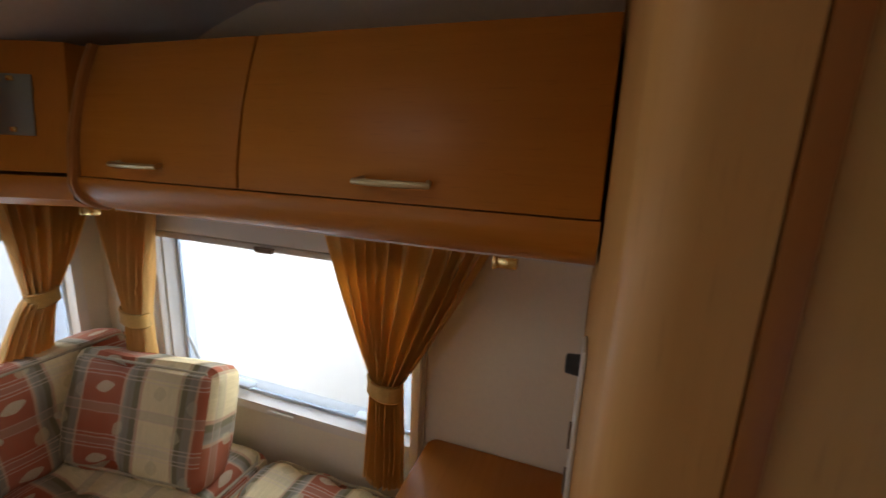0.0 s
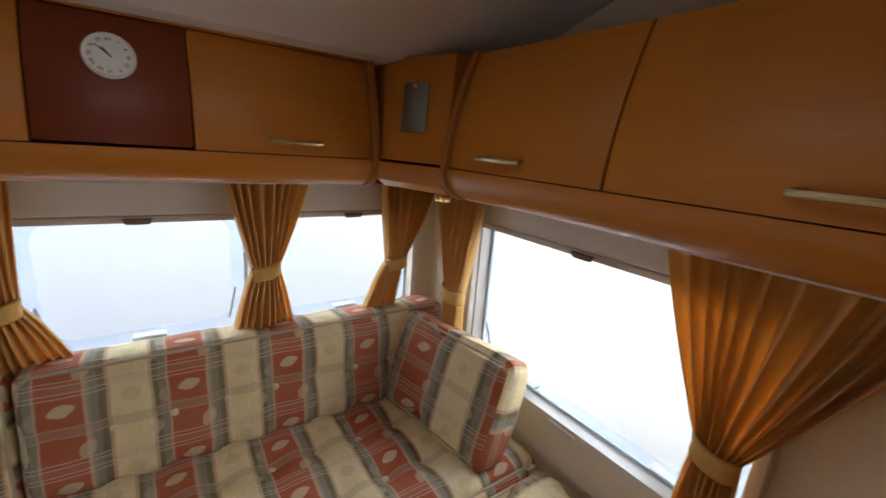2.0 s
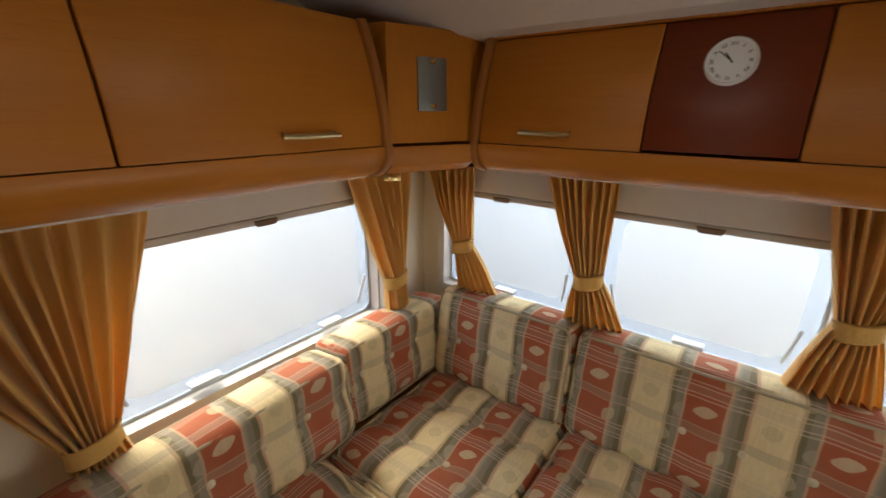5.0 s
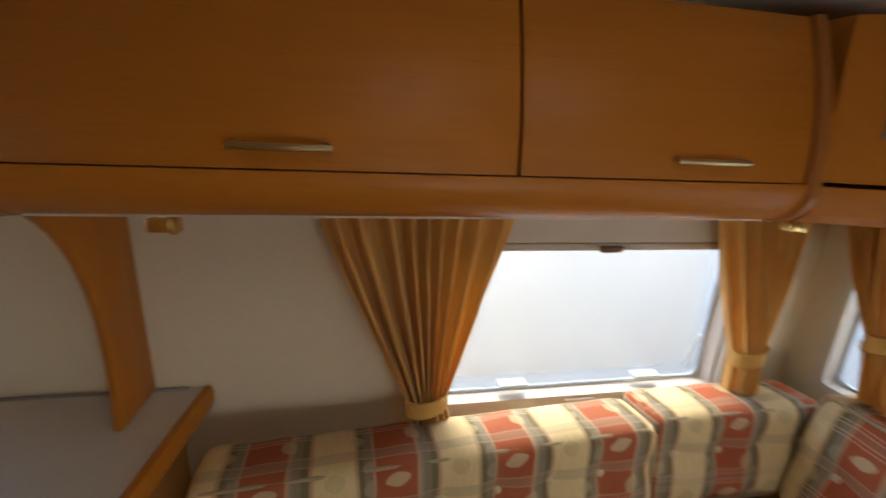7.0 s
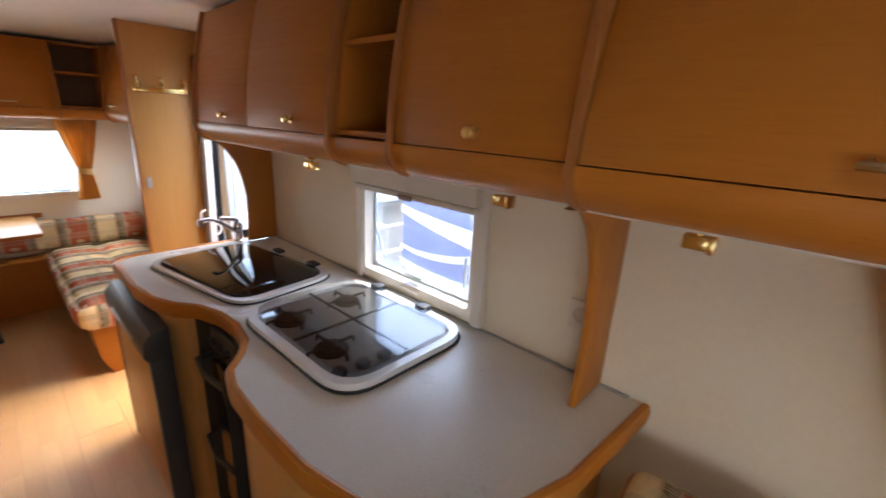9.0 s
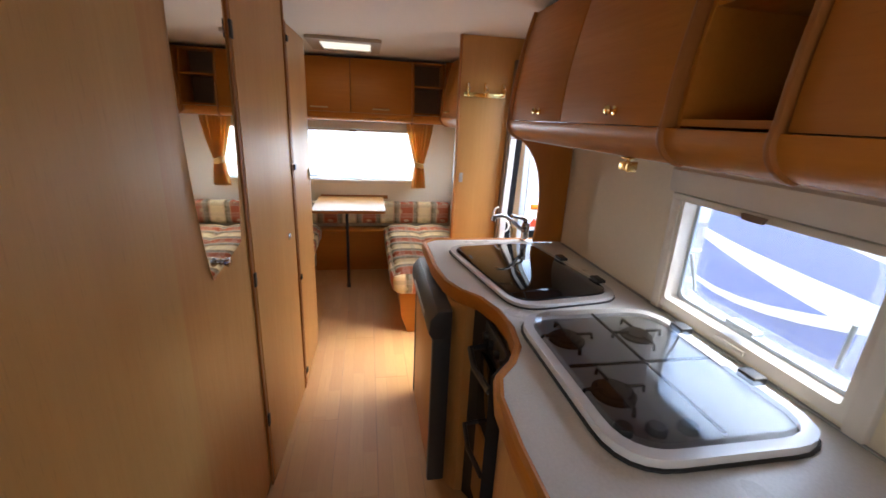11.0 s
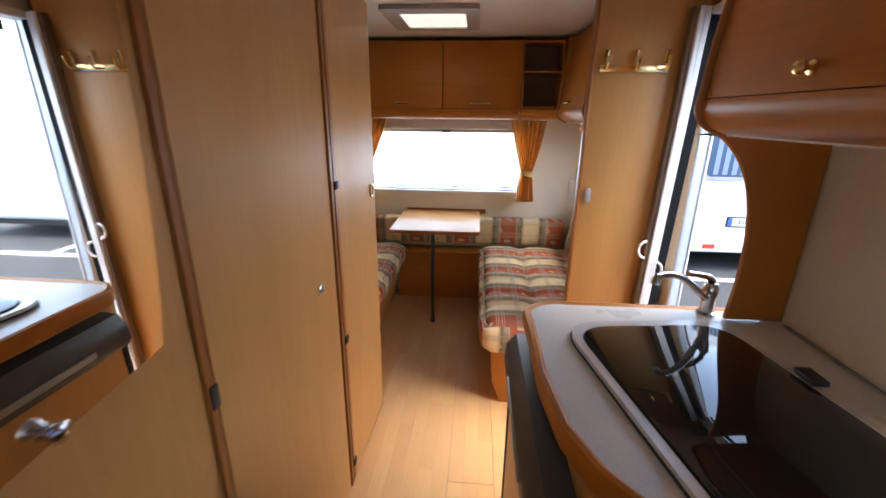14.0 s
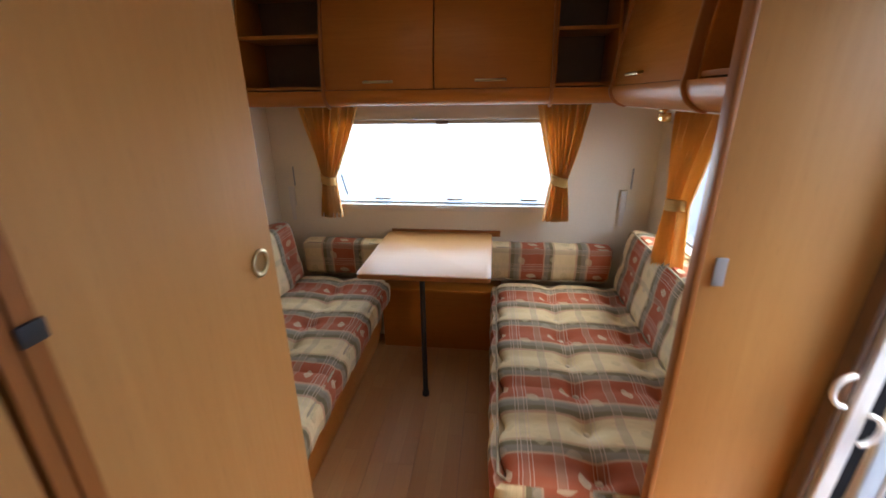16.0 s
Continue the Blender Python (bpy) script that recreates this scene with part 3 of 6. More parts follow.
# ---- overhead cabinets ----
# face profile: (distance from the wall plane, z); the face leans back towards the roof and rolls under at the valance
def face(z, depth, top=1.80):
    """How far a cabinet face stands out at a height."""
    t = max(0.0, min(1.0, (z - 1.505) / (top - 1.505)))
    return depth - 0.075 * t ** 1.7


def valance_outline(depth, drop=0.085):
    out = curve((depth + 0.004, 1.500), (depth + 0.012, 1.475), (depth - 0.01, 1.43), (depth - 0.065, 1.505 - drop), 8)
    return out + [(0.0, 1.505 - drop), (0.0, 1.500)]


def outline(side, pairs):
    """Turn (distance from wall, z) into (x or y, z) for one of the walls."""
    return [({"left": WL + d, "right": WR - d, "front": YF - d, "rear": d}[side], z) for d, z in pairs]


def along(side):
    return "y" if side in ("left", "right") else "x"


def door_slab(side, depth, u0, u1, z0, z1, top, thick=0.016):
    zs = [z0 + (z1 - z0) * k / 8 for k in range(9)]
    outer = [(face(z, depth, top), z) for z in zs]
    inner = [(face(z, depth, top) - thick, z) for z in reversed(zs)]
    return prism(outline(side, outer + inner), along(side), u0, u1, 0.004)


def at_wall(side, d, u, z):
    return Vector({"left": (WL + d, u, z), "right": (WR - d, u, z), "front": (u, YF - d, z), "rear": (u, d, z)}[side])


def bar_handle(side, depth, u, z, top, parent, half=0.068):
    d = face(z, depth, top)
    pts = [at_wall(side, d - 0.002, u - half + 0.008, z + 0.004), at_wall(side, d + 0.018, u - half, z), at_wall(side, d + 0.024, u - half * 0.5, z), at_wall(side, d + 0.026, u, z), at_wall(side, d + 0.024, u + half * 0.5, z), at_wall(side, d + 0.018, u + half, z), at_wall(side, d - 0.002, u + half - 0.008, z + 0.004)]
    part("handle", tube(pts, [0.005, 0.0055, 0.006, 0.006, 0.006, 0.0055, 0.005], 8), M_BRUSHED, parent, "satin brass bar handle")


def knob(side, depth, u, z, top, parent):
    d = face(z, depth, top)
    n = at_wall(side, 1, 0, 0) - at_wall(side, 0, 0, 0)
    m = Matrix.Translation(at_wall(side, d, u, z)) @ n.to_track_quat("Z", "Y").to_matrix().to_4x4()
    part("knob", lathe([(0.012, 0), (0.012, 0.003), (0.005, 0.005), (0.005, 0.013), (0.011, 0.016), (0.013, 0.022), (0.010, 0.027), (0.0, 0.029)], m), M_BRASS, parent, "polished brass knob")


def overhead(name, side, u0, u1, depth, doors, top, label, group="", handles="bar", shelf_open=False, mat=None):
    """One overhead cabinet: carcass, doors with pulls. doors: (u0, u1, pull place)."""
    root = thing(name, at_wall(side, depth / 2, (u0 + u1) / 2, 1.505), label, "cabinet", group)
    mat = mat or (M_WOOD_Y if along(side) == "y" else M_WOOD_X)
    back = 0.02
    body = [(back, 1.501), (depth - 0.018, 1.501)] + [(face(1.506 + (top - 1.506) * k / 6, depth, top) - 0.018, 1.506 + (top - 1.506) * k / 6) for k in range(1, 7)] + [(back, top)]
    if shelf_open:
        for a, b in ((u0, u0 + 0.014), (u1 - 0.014, u1)):
            part("side_panel", prism(outline(side, body), along(side), a, b, 0.002), mat, root)
        zm = (1.506 + top) / 2 + 0.01
        part("bottom", prism(outline(side, [(back, 1.506), (depth - 0.02, 1.506), (depth - 0.02, 1.520), (back, 1.520)]), along(side), u0 + 0.014, u1 - 0.014), mat, root)
        part("shelf", prism(outline(side, [(back, zm), (face(zm, depth, top) - 0.02, zm), (face(zm, depth, top) - 0.02, zm + 0.014), (back, zm + 0.014)]), along(side), u0 + 0.014, u1 - 0.014, 0.002), mat, root)
        part("top", prism(outline(side, [(back, top - 0.014), (face(top, depth, top) - 0.02, top - 0.014), (face(top, depth, top) - 0.02, top), (back, top)]), along(side), u0 + 0.014, u1 - 0.014), mat, root)
        part("back", prism(outline(side, [(0.004, 1.506), (0.018, 1.506), (0.018, top), (0.004, top)]), along(side), u0 + 0.002, u1 - 0.002), M_CARCASS, root, "dark brown back board")
    else:
        part("carcass", prism(outline(side, body), along(side), u0 + 0.001, u1 - 0.001), M_DARKGAP, root)
    for a, b, h in doors:
        d = part("door", door_slab(side, depth, a + 0.002, b - 0.002, 1.5025, top - 0.004, top), mat, root)
        if handles == "bar":
            bar_handle(side, depth, h, 1.535, top, d)
        elif handles == "knob":
            knob(side, depth, h, 1.538, top, d)
    return root


def valance(side, u0, u1, depth, label="rounded cherry wood valance under the overhead cabinets", drop=0.085):
    mat = M_WOOD_Y if along(side) == "y" else M_WOOD_X
    root = thing("valance", at_wall(side, depth / 2, (u0 + u1) / 2, 1.505 - drop), label, "valance", "valances")
    part("fascia", prism(outline(side, valance_outline(depth, drop)), along(side), u0, u1), mat, root)
    z = 1.505 - drop
    part("lip", prism(outline(side, [(depth - 0.067, z + 0.002), (depth - 0.066, z - 0.004), (depth - 0.078, z - 0.004), (depth - 0.078, z + 0.002)]), along(side), u0, u1), M_PLASTIC, root, "pale curtain rail lip")
    return root


def rib(side, u, depth, top, wide=0.022, name="cabinet_rib"):
    """Upright dark wooden rib that follows the cabinet face and rolls under the valance."""
    zs = [1.52 + (top - 1.52) * k / 8 for k in range(9)]
    outer = [(face(z, depth, top) + 0.012, z) for z in reversed(zs)]
    v = [(p[0] + 0.012, p[1] - 0.004) for p in valance_outline(depth)[:9]]
    inner = [(p[0] - 0.035, max(p[1], 1.43)) for p in reversed(v)] + [(face(z, depth, top) - 0.03, z) for z in zs]
    return solid(name, prism(outline(side, outer + v + inner), along(side), u - wide / 2, u + wide / 2, 0.004), M_EDGE, "dark cherry wood rib between overhead cabinets", "cabinet trim", "cabinet ribs")


DEP_L, DEP_R, DEP_F, DEP_B = 0.378, 0.365, 0.335, 0.30
TOP = 1.80
# lounge, door side and wardrobe side
overhead("wall_cabinet", "left", 4.011, 5.322, DEP_L, [(4.011, 4.760, 4.40), (4.760, 5.322, 5.105)], TOP, "cherry wood overhead cabinet with two lift-up doors", "lounge overhead cabinets")
valance("left", 4.011, 5.322, DEP_L)
overhead("wall_cabinet", "right", 4.212, 5.342, DEP_R, [(4.212, 4.877, 4.54), (4.877, 5.342, 5.142)], TOP, "cherry wood overhead cabinet with two lift-up doors", "lounge overhead cabinets")
valance("right", 4.212, 5.342, DEP_R)
rib("left", 5.333, DEP_L, TOP)
rib("right", 5.353, DEP_R, TOP)
# lounge end
overhead("wall_cabinet", "front", -0.560, -0.122, DEP_F, [(-0.560, -0.122, -0.356)], TOP - 0.02, "cherry wood overhead cabinet with one lift-up door", "front overhead cabinets")
overhead("wall_cabinet", "front", 0.158, 0.615, DEP_F, [(0.158, 0.615, 0.391)], TOP - 0.02, "cherry wood overhead cabinet with one lift-up door", "front overhead cabinets")
valance("front", -0.560, 0.615, DEP_F)
rib("front", -0.572, DEP_F, TOP - 0.01)
rib("front", 0.627, DEP_F, TOP - 0.01)
solid("cabinet_trim", box(-0.575, 0.630, YF - 0.27, YF - 0.245, TOP - 0.022, TOP - 0.004, 0.004), M_WOOD_X, "thin cherry wood strip along the ceiling edge", "trim")


# corner cabinets with a slanted front and a small mirror
def corner_cabinet(sx, wall, depth):
    a = (wall - sx * depth, 5.344 if sx < 0 else 5.364)
    b = (0.639 if sx > 0 else -0.584, YF - DEP_F)
    root = thing("corner_cabinet", ((wall + a[0]) / 2, 5.6, 1.42), "cherry wood corner cabinet with a small mirror", "cabinet", "corner cabinets")
    pl = [a, b, (b[0], YF - 0.02), (wall - sx * 0.02, YF - 0.02), (wall - sx * 0.02, a[1])]
    lean = Vector((sx * 0.045, 0.045))
    bm = bmesh.new()
    lo = [bm.verts.new((p[0], p[1], 1.506)) for p in pl]
    hi = [bm.verts.new((p[0] + (lean.x if i < 2 else 0), p[1] + (lean.y if i < 2 else 0), TOP)) for i, p in enumerate(pl)]
    bm.faces.new(lo), bm.faces.new(hi)
    for i in range(5):
        bm.faces.new((lo[i], lo[(i + 1) % 5], hi[(i + 1) % 5], hi[i]))
    bmesh.ops.recalc_face_normals(bm, faces=bm.faces[:])
    part("body", bm, M_CHERRY_Z, root, smooth=False)
    # rolled valance under it
    va = []
    for d, z in [(0.012, 1.498), (0.016, 1.475), (0.006, 1.445), (-0.03, 1.424), (-0.08, 1.418)]:
        va.append((d, z))
    n = Vector((-(b[1] - a[1]), b[0] - a[0])).normalized()
    if n.y > 0:
        n = -n
    bm = bmesh.new()
    rows = [[bm.verts.new((p[0] + n.x * d, p[1] + n.y * d, z)) for p in (a, b)] for d, z in va]
    for r0, r1 in zip(rows, rows[1:]):
        bm.faces.new((r0[0], r0[1], r1[1], r1[0]))
    bot = [bm.verts.new((p[0], p[1], 1.418)) for p in (pl[2], pl[3], pl[4])]
    bm.faces.new([rows[-1][0], rows[-1][1], *bot])
    top = [bm.verts.new((p[0], p[1], 1.4985)) for p in (pl[2], pl[3], pl[4])]
    bm.faces.new([rows[0][0], rows[0][1], *top])
    bmesh.ops.recalc_face_normals(bm, faces=bm.faces[:])
    part("valance", bm, M_WOOD_X, root)
    # mirror plate on the slanted front, held by two brass clips
    mid = Vector(((a[0] + b[0]) / 2, (a[1] + b[1]) / 2, 0))
    t = Vector((b[0] - a[0], b[1] - a[1], 0)).normalized()
    up = Vector((lean.x, lean.y, TOP - 1.506)).normalized()
    nn = t.cross(up).normalized()
    if nn.y > 0:
        nn = -nn
    basis = Matrix((t, up, nn)).transposed().to_4x4()
    c = mid + Vector((0, 0, 1.655)) + Vector((lean.x, lean.y, 0)) * ((1.655 - 1.506) / (TOP - 1.506))
    m = Matrix.Translation(c) @ basis
    bm = box(-0.045, 0.045, -0.070, 0.070, 0.002, 0.006, 0.001)
    bm.transform(m)
    part("mirror", bm, M_DIMMIRROR, root, "small rectangular mirror")
    for v in (-0.058, 0.058):
        bm = box(-0.008, 0.008, v - 0.006, v + 0.006, 0.006, 0.011, 0.002)
        bm.transform(m)
        part("clip", bm, M_BRASS, root, "brass mirror clip")
    return root


corner_cabinet(-1, WL, DEP_L)
corner_cabinet(1, WR, DEP_R)

# red panel with the clock
cp = thing("clock_panel", (0.018, YF - DEP_F, 1.507), "red-brown stained wooden panel between the overhead cabinets", "panel")
part("board", door_slab("front", DEP_F, -0.121, 0.157, 1.507, TOP - 0.024, TOP - 0.02), M_RED, cp)
part("backing", box(-0.12, 0.156, YF - 0.24, YF - 0.1, 1.507, TOP - 0.03), M_DARKGAP, cp)
CLOCK_D = face(1.685, DEP_F, TOP - 0.02)
clock = thing("wall_clock", (0.015, YF - CLOCK_D, 1.685), "round white wall clock with dark roman hour marks", "clock")
mc = Matrix.Translation((0.015, YF - CLOCK_D + 0.001, 1.685)) @ pose(0, 0, 0, 78, 0, 0)
part("rim", lathe([(0.044, 0.0), (0.047, 0.004), (0.047, 0.012), (0.044, 0.016), (0.041, 0.012)], mc, 40), M_WHITE, clock)
part("dial", lathe([(0.0, 0.009), (0.0415, 0.009), (0.0415, 0.0115), (0.0, 0.0115)], mc, 40), M_WHITE, clock, "white dial")
NUMERALS = ["XII", "I", "II", "III", "IIII", "V", "VI", "VII", "VIII", "IX", "X", "XI"]


def lettering(name, text, size, m, mat, parent=None, thick=0.0004):
    cu = bpy.data.curves.new(name, "FONT")
    cu.body, cu.size, cu.align_x, cu.align_y, cu.extrude, cu.resolution_u = text, size, "CENTER", "CENTER", thick, 3
    tmp = bpy.data.objects.new(name, cu)
    me = bpy.data.meshes.new_from_object(tmp)
    bpy.data.objects.remove(tmp)
    bm = bmesh.new()
    bm.from_mesh(me)
    bm.transform(m)
    return part(name, bm, mat, parent, smooth=False)


for k, s in enumerate(NUMERALS):
    a = radians(90 - 30 * k)
    lettering("numeral", s, 0.0105, mc @ Matrix.Translation((0.033 * math.cos(a), 0.033 * math.sin(a), 0.0122)) @ pose(0, 0, 0, 0, 0, -30 * k), M_BLACK, clock)
for length, deg, w in ((0.020, 128, 0.0016), (0.031, 140, 0.0011)):
    bm = box(-w, w, -0.005, length, 0.013, 0.0136)
    bm.transform(mc @ pose(0, 0, 0, 0, 0, deg - 90))
    part("clock_hand", bm, M_BLACK, clock, smooth=False)

# kitchen, up to the ceiling
KTOP, DEP_K = 1.945, 0.352
overhead("kitchen_wall_cabinet", "left", 3.533, 3.989, DEP_K, [(3.535, 3.987, 3.775)], KTOP, "cherry wood kitchen overhead cabinet with one door", "kitchen overhead cabinets", "knob")
overhead("open_shelf_unit", "left", 3.264, 3.518, DEP_K, [], KTOP, "open cherry wood shelf unit between kitchen cabinets", "kitchen overhead cabinets", "", True)
overhead("kitchen_wall_cabinet", "left", 2.212, 3.250, DEP_K, [(2.212, 2.72, 2.532), (2.72, 3.250, 3.046)], KTOP, "cherry wood kitchen overhead cabinet with two doors", "kitchen overhead cabinets", "knob")
valance("left", 2.212, 3.989, DEP_K)
rib("left", 4.000, DEP_K + 0.012, KTOP)
rib("left", 3.525, DEP_K, KTOP, 0.014)
rib("left", 3.257, DEP_K, KTOP, 0.012)
rib("left", 2.205, DEP_K, KTOP, 0.014)


# curved end brackets between the cabinets and the worktop
def bracket(name, y0, y1, foot, label):
    top_d = DEP_K - 0.02
    prof = [(top_d, 1.452)] + curve((top_d, 1.44), (top_d - 0.16, 1.39), (foot - 0.035, 1.20), (foot, 0.905), 14) + [(0.003, 0.905), (0.003, 1.418), (top_d - 0.06, 1.418)]
    prof = [(d, min(z, 1.4175)) for d, z in prof]
    return solid(name, prism(outline("left", prof[1:-1]), "y", y0, y1, 0.003), M_CHERRY_Z, label, "panel")


bracket("curved_bracket", 3.975, 3.993, 0.158, "curved cherry wood bracket between overhead cabinet and worktop")

# dinette cabinets
overhead("wall_cabinet", "rear", -0.437, 0.607, DEP_B, [(-0.437, 0.088, -0.17), (0.088, 0.607, 0.345)], 1.94, "cherry wood overhead cabinet with two lift-up doors", "dinette overhead cabinets")
overhead("open_shelf_unit", "rear", -0.725, -0.447, DEP_B, [], 1.94, "open cherry wood corner shelf with dark back", "dinette overhead cabinets", "", True)
overhead("open_shelf_unit", "rear", 0.617, 1.040, DEP_B, [], 1.94, "open cherry wood corner shelf with dark back", "dinette overhead cabinets", "", True)
valance("rear", -0.730, 1.040, DEP_B, drop=0.075)
overhead("wall_cabinet", "left", 0.370, 1.080, 0.362, [(0.370, 1.080, 0.655)], 1.94, "cherry wood overhead cabinet with one lift-up door", "dinette overhead cabinets")
overhead("open_shelf_unit", "left", 1.094, 1.482, 0.362, [], 1.94, "open cherry wood shelf beside the coat hook panel", "dinette overhead cabinets", "", True)
valance("left", 0.31, 1.482, 0.362)
rib("left", 1.087, 0.362, 1.94, 0.014)
rib("left", 0.363, 0.362, 1.94, 0.014)
rib("rear", -0.442, DEP_B, 1.94, 0.014)
rib("rear", 0.612, DEP_B, 1.94, 0.014)
solid("corner_filler", prism([(WL + 0.02, 0.02), (-0.735, 0.02), (-0.735, 0.30), (-0.715, 0.35), (WL + 0.02, 0.35)], "z", 1.507, 1.94), M_CHERRY_Z, "cherry wood filler in the cabinet corner", "panel")


# ---- wardrobe and washroom block ----
WX = 0.352
block = thing("wardrobe_block", (0.7, 3.058, 0), "beech wardrobe and washroom unit with tall doors", "wardrobe")
part("carcass", box(WX + 0.022, WR - 0.003, 2.025, 4.158, 0.0, CEIL - 0.004), M_DARKGAP, block)
post = [(WX - 0.004, 4.137)] + [(WX + 0.030 - 0.034 * math.cos(radians(a)), 4.173 + 0.034 * math.sin(radians(a))) for a in range(0, 91, 15)] + [(WR - 0.003, 4.207), (WR - 0.003, 4.137)]
part("front_panel", prism(post, "z", 0.0, CEIL - 0.003), M_WOOD_Z, block, "beech end panel with rounded corner")
part("hinge_strip", box(WX - 0.0065, WX + 0.0015, 2.637, 2.664, 0.0, 1.945, 0.002), M_EDGE, block, "dark wood hinge strip")


def tall_door(name, y0, y1, z0, z1, label, x=WX, skew=0.0, thick=0.02, mat=None):
    pl = [(x, y0), (x + skew, y1), (x + skew + thick, y1), (x + thick, y0)]
    return part(name, prism(pl, "z", z0, z1, 0.003), mat or M_WOOD_Z, block, label)


tall_door("wardrobe_door", 3.195, 4.116, 0.02, 1.93, "tall pale beech wardrobe door", WX - 0.002, 0.006, mat=M_WOOD_PALE)
washroom = tall_door("washroom_door", 2.658, 3.191, 0.02, 1.93, "beech washroom door with mirror", WX + 0.003, 0.0)
tall_door("side_panel", 2.025, 2.643, 0.0, 1.945, "tall beech cupboard door", WX - 0.046, 0.036)
# solid dark strip drawn in place of the shaded groove beside the wardrobe door
part("edge_strip", box(WX - 0.004, WX + 0.018, 4.118, 4.135, 0.0, 1.945, 0.002), M_EDGE, block, "dark wood hinge strip")
# mirror with bowed sides and a level foot
mz = curve((2.690, 1.86), (2.682, 1.60), (2.690, 1.30), (2.738, 1.088), 10) + curve((3.003, 1.060), (3.040, 1.16), (3.105, 1.45), (3.058, 1.86), 12)
part("mirror", prism(mz, "x", WX - 0.002, WX + 0.0025), M_MIRROR, washroom, "tall mirror with bowed edges", smooth=False)
kb = Matrix.Translation((WX + 0.002, 2.936, 1.088)) @ pose(0, 0, 0, 0, -90, 0)
part("door_knob", lathe([(0.016, 0), (0.016, 0.003), (0.007, 0.005), (0.007, 0.014), (0.012, 0.018), (0.014, 0.025), (0.010, 0.029), (0, 0.030)], kb), M_CHROME, washroom, "chrome turn knob")
for z in (0.32, 0.92, 1.72):
    part("hinge", box(WX - 0.014, WX - 0.0063, 2.640, 2.662, z - 0.026, z + 0.026, 0.003), M_BLACK, block, "black door hinge")
part("hinge", box(WX - 0.012, WX - 0.0045, 4.112, 4.136, 0.98, 1.05, 0.003), M_BLACK, block, "black door hinge")
part("lock", lathe([(0.017, 0), (0.017, 0.003), (0.013, 0.006), (0.006, 0.005), (0, 0.005)], Matrix.Translation((WX - 0.040, 2.147, 0.934)) @ pose(0, 0, 0, 0, -90, 0)), M_CHROME, block, "round chrome lock plate")

# socket plate on the end panel facing the lounge
plate = thing("socket_plate", (0.52, 4.208, 1.2), "cream switch and socket plate with black knob", "socket")
part("plate", box(0.715, 0.785, 4.2075, 4.216, 0.98, 1.30, 0.004), M_PLASTIC, plate)
part("switch_knob", lathe([(0.018, 0), (0.016, 0.02), (0.012, 0.022), (0, 0.022)], Matrix.Translation((0.75, 4.216, 1.26)) @ pose(0, 0, 0, -90, 0, 0)), M_BLACK, plate, "black rotary knob")
for z in (1.13, 1.04):
    part("socket", lathe([(0.022, 0), (0.022, 0.004), (0.018, 0.004), (0.018, 0.001), (0, 0.001)], Matrix.Translation((0.75, 4.216, z)) @ pose(0, 0, 0, -90, 0, 0)), M_CARCASS, plate)

# folding partition door that stands open along the passage
fold = thing("partition_door", (0.33, 1.66, 0), "beech partition door standing open, with ring pull", "door")
part("door_leaf", prism([(0.287, 1.508), (0.304, 1.968), (0.328, 1.968), (0.311, 1.508)], "z", 0.012, 1.87, 0.003), M_WOOD_Z, fold)
part("edge_strip", prism([(0.298, 1.973), (0.298, 1.995), (0.346, 1.995), (0.346, 1.973)], "z", 0.012, 1.87, 0.002), M_EDGE, fold, "dark wood hinge strip")
part("post", prism([(0.300, 1.998), (0.300, 2.018), (0.40, 2.018), (0.40, 1.998)], "z", 0.0, 1.95, 0.002), M_EDGE, fold, "dark wood door post")
for z in (0.10, 0.665, 1.236, 1.80):
    part("hinge", box(0.290, 0.2978, 1.970, 2.000, z - 0.013, z + 0.013, 0.003), M_BLACK, fold, "black metal hinge")
rm = Matrix.Translation((0.288, 1.563, 1.146)) @ pose(0, 0, 0, 0, -90, 0)
part("ring_pull", lathe([(0.030, 0), (0.030, 0.004), (0.026, 0.006), (0.020, 0.004), (0.019, -0.003), (0.0, -0.003)], rm, 28), M_BRUSHED, fold, "round recessed satin ring pull")

# side table against the wardrobe
st = thing("side_cabinet", (0.95, 4.388, 0), "low cherry wood cabinet beside the wardrobe", "cabinet")
part("body", box(0.80, WR - 0.004, 4.190, 4.558, 0.0, 0.765, 0.004), M_WOOD_Z, st)
part("top", prism(rounded(0.775, WR - 0.004, 4.188, 4.588, 0.03), "z", 0.765, 0.787, 0.005), M_WOOD_X, st)

# ---- coat hook panel and entrance ----
part_panel = thing("coat_panel", (-0.8, 1.50, 0), "beech partition panel with brass coat hooks", "panel")
part("panel", box(-1.00, -0.60, 1.484, 1.5070, 0.0, CEIL - 0.003, 0.003), M_WOOD_Z, part_panel)
part("edge_strip", box(-0.604, -0.590, 1.484, 1.518, 0.0, CEIL - 0.003, 0.004), M_EDGE, part_panel, "dark wood edge strip")
hooks = thing("hook_rail", (-0.75, 1.490, 1.65), "brass coat rail with three double hooks", "coat hooks")
part("rail", box(-0.885, -0.625, 1.512, 1.517, 1.622, 1.649, 0.002), M_BRASS, hooks)
for x in (-0.865, -0.755, -0.645):
    part("hook", tube([(x, 1.517, 1.635), (x, 1.539, 1.632), (x, 1.556, 1.647), (x, 1.560, 1.677)], [0.006, 0.006, 0.006, 0.009], 8), M_BRASS, hooks, "brass hook")
    part("hook", tube([(x, 1.517, 1.655), (x, 1.524, 1.687), (x, 1.530, 1.702)], [0.009, 0.008, 0.010], 8), M_BRASS, hooks, "brass hook")
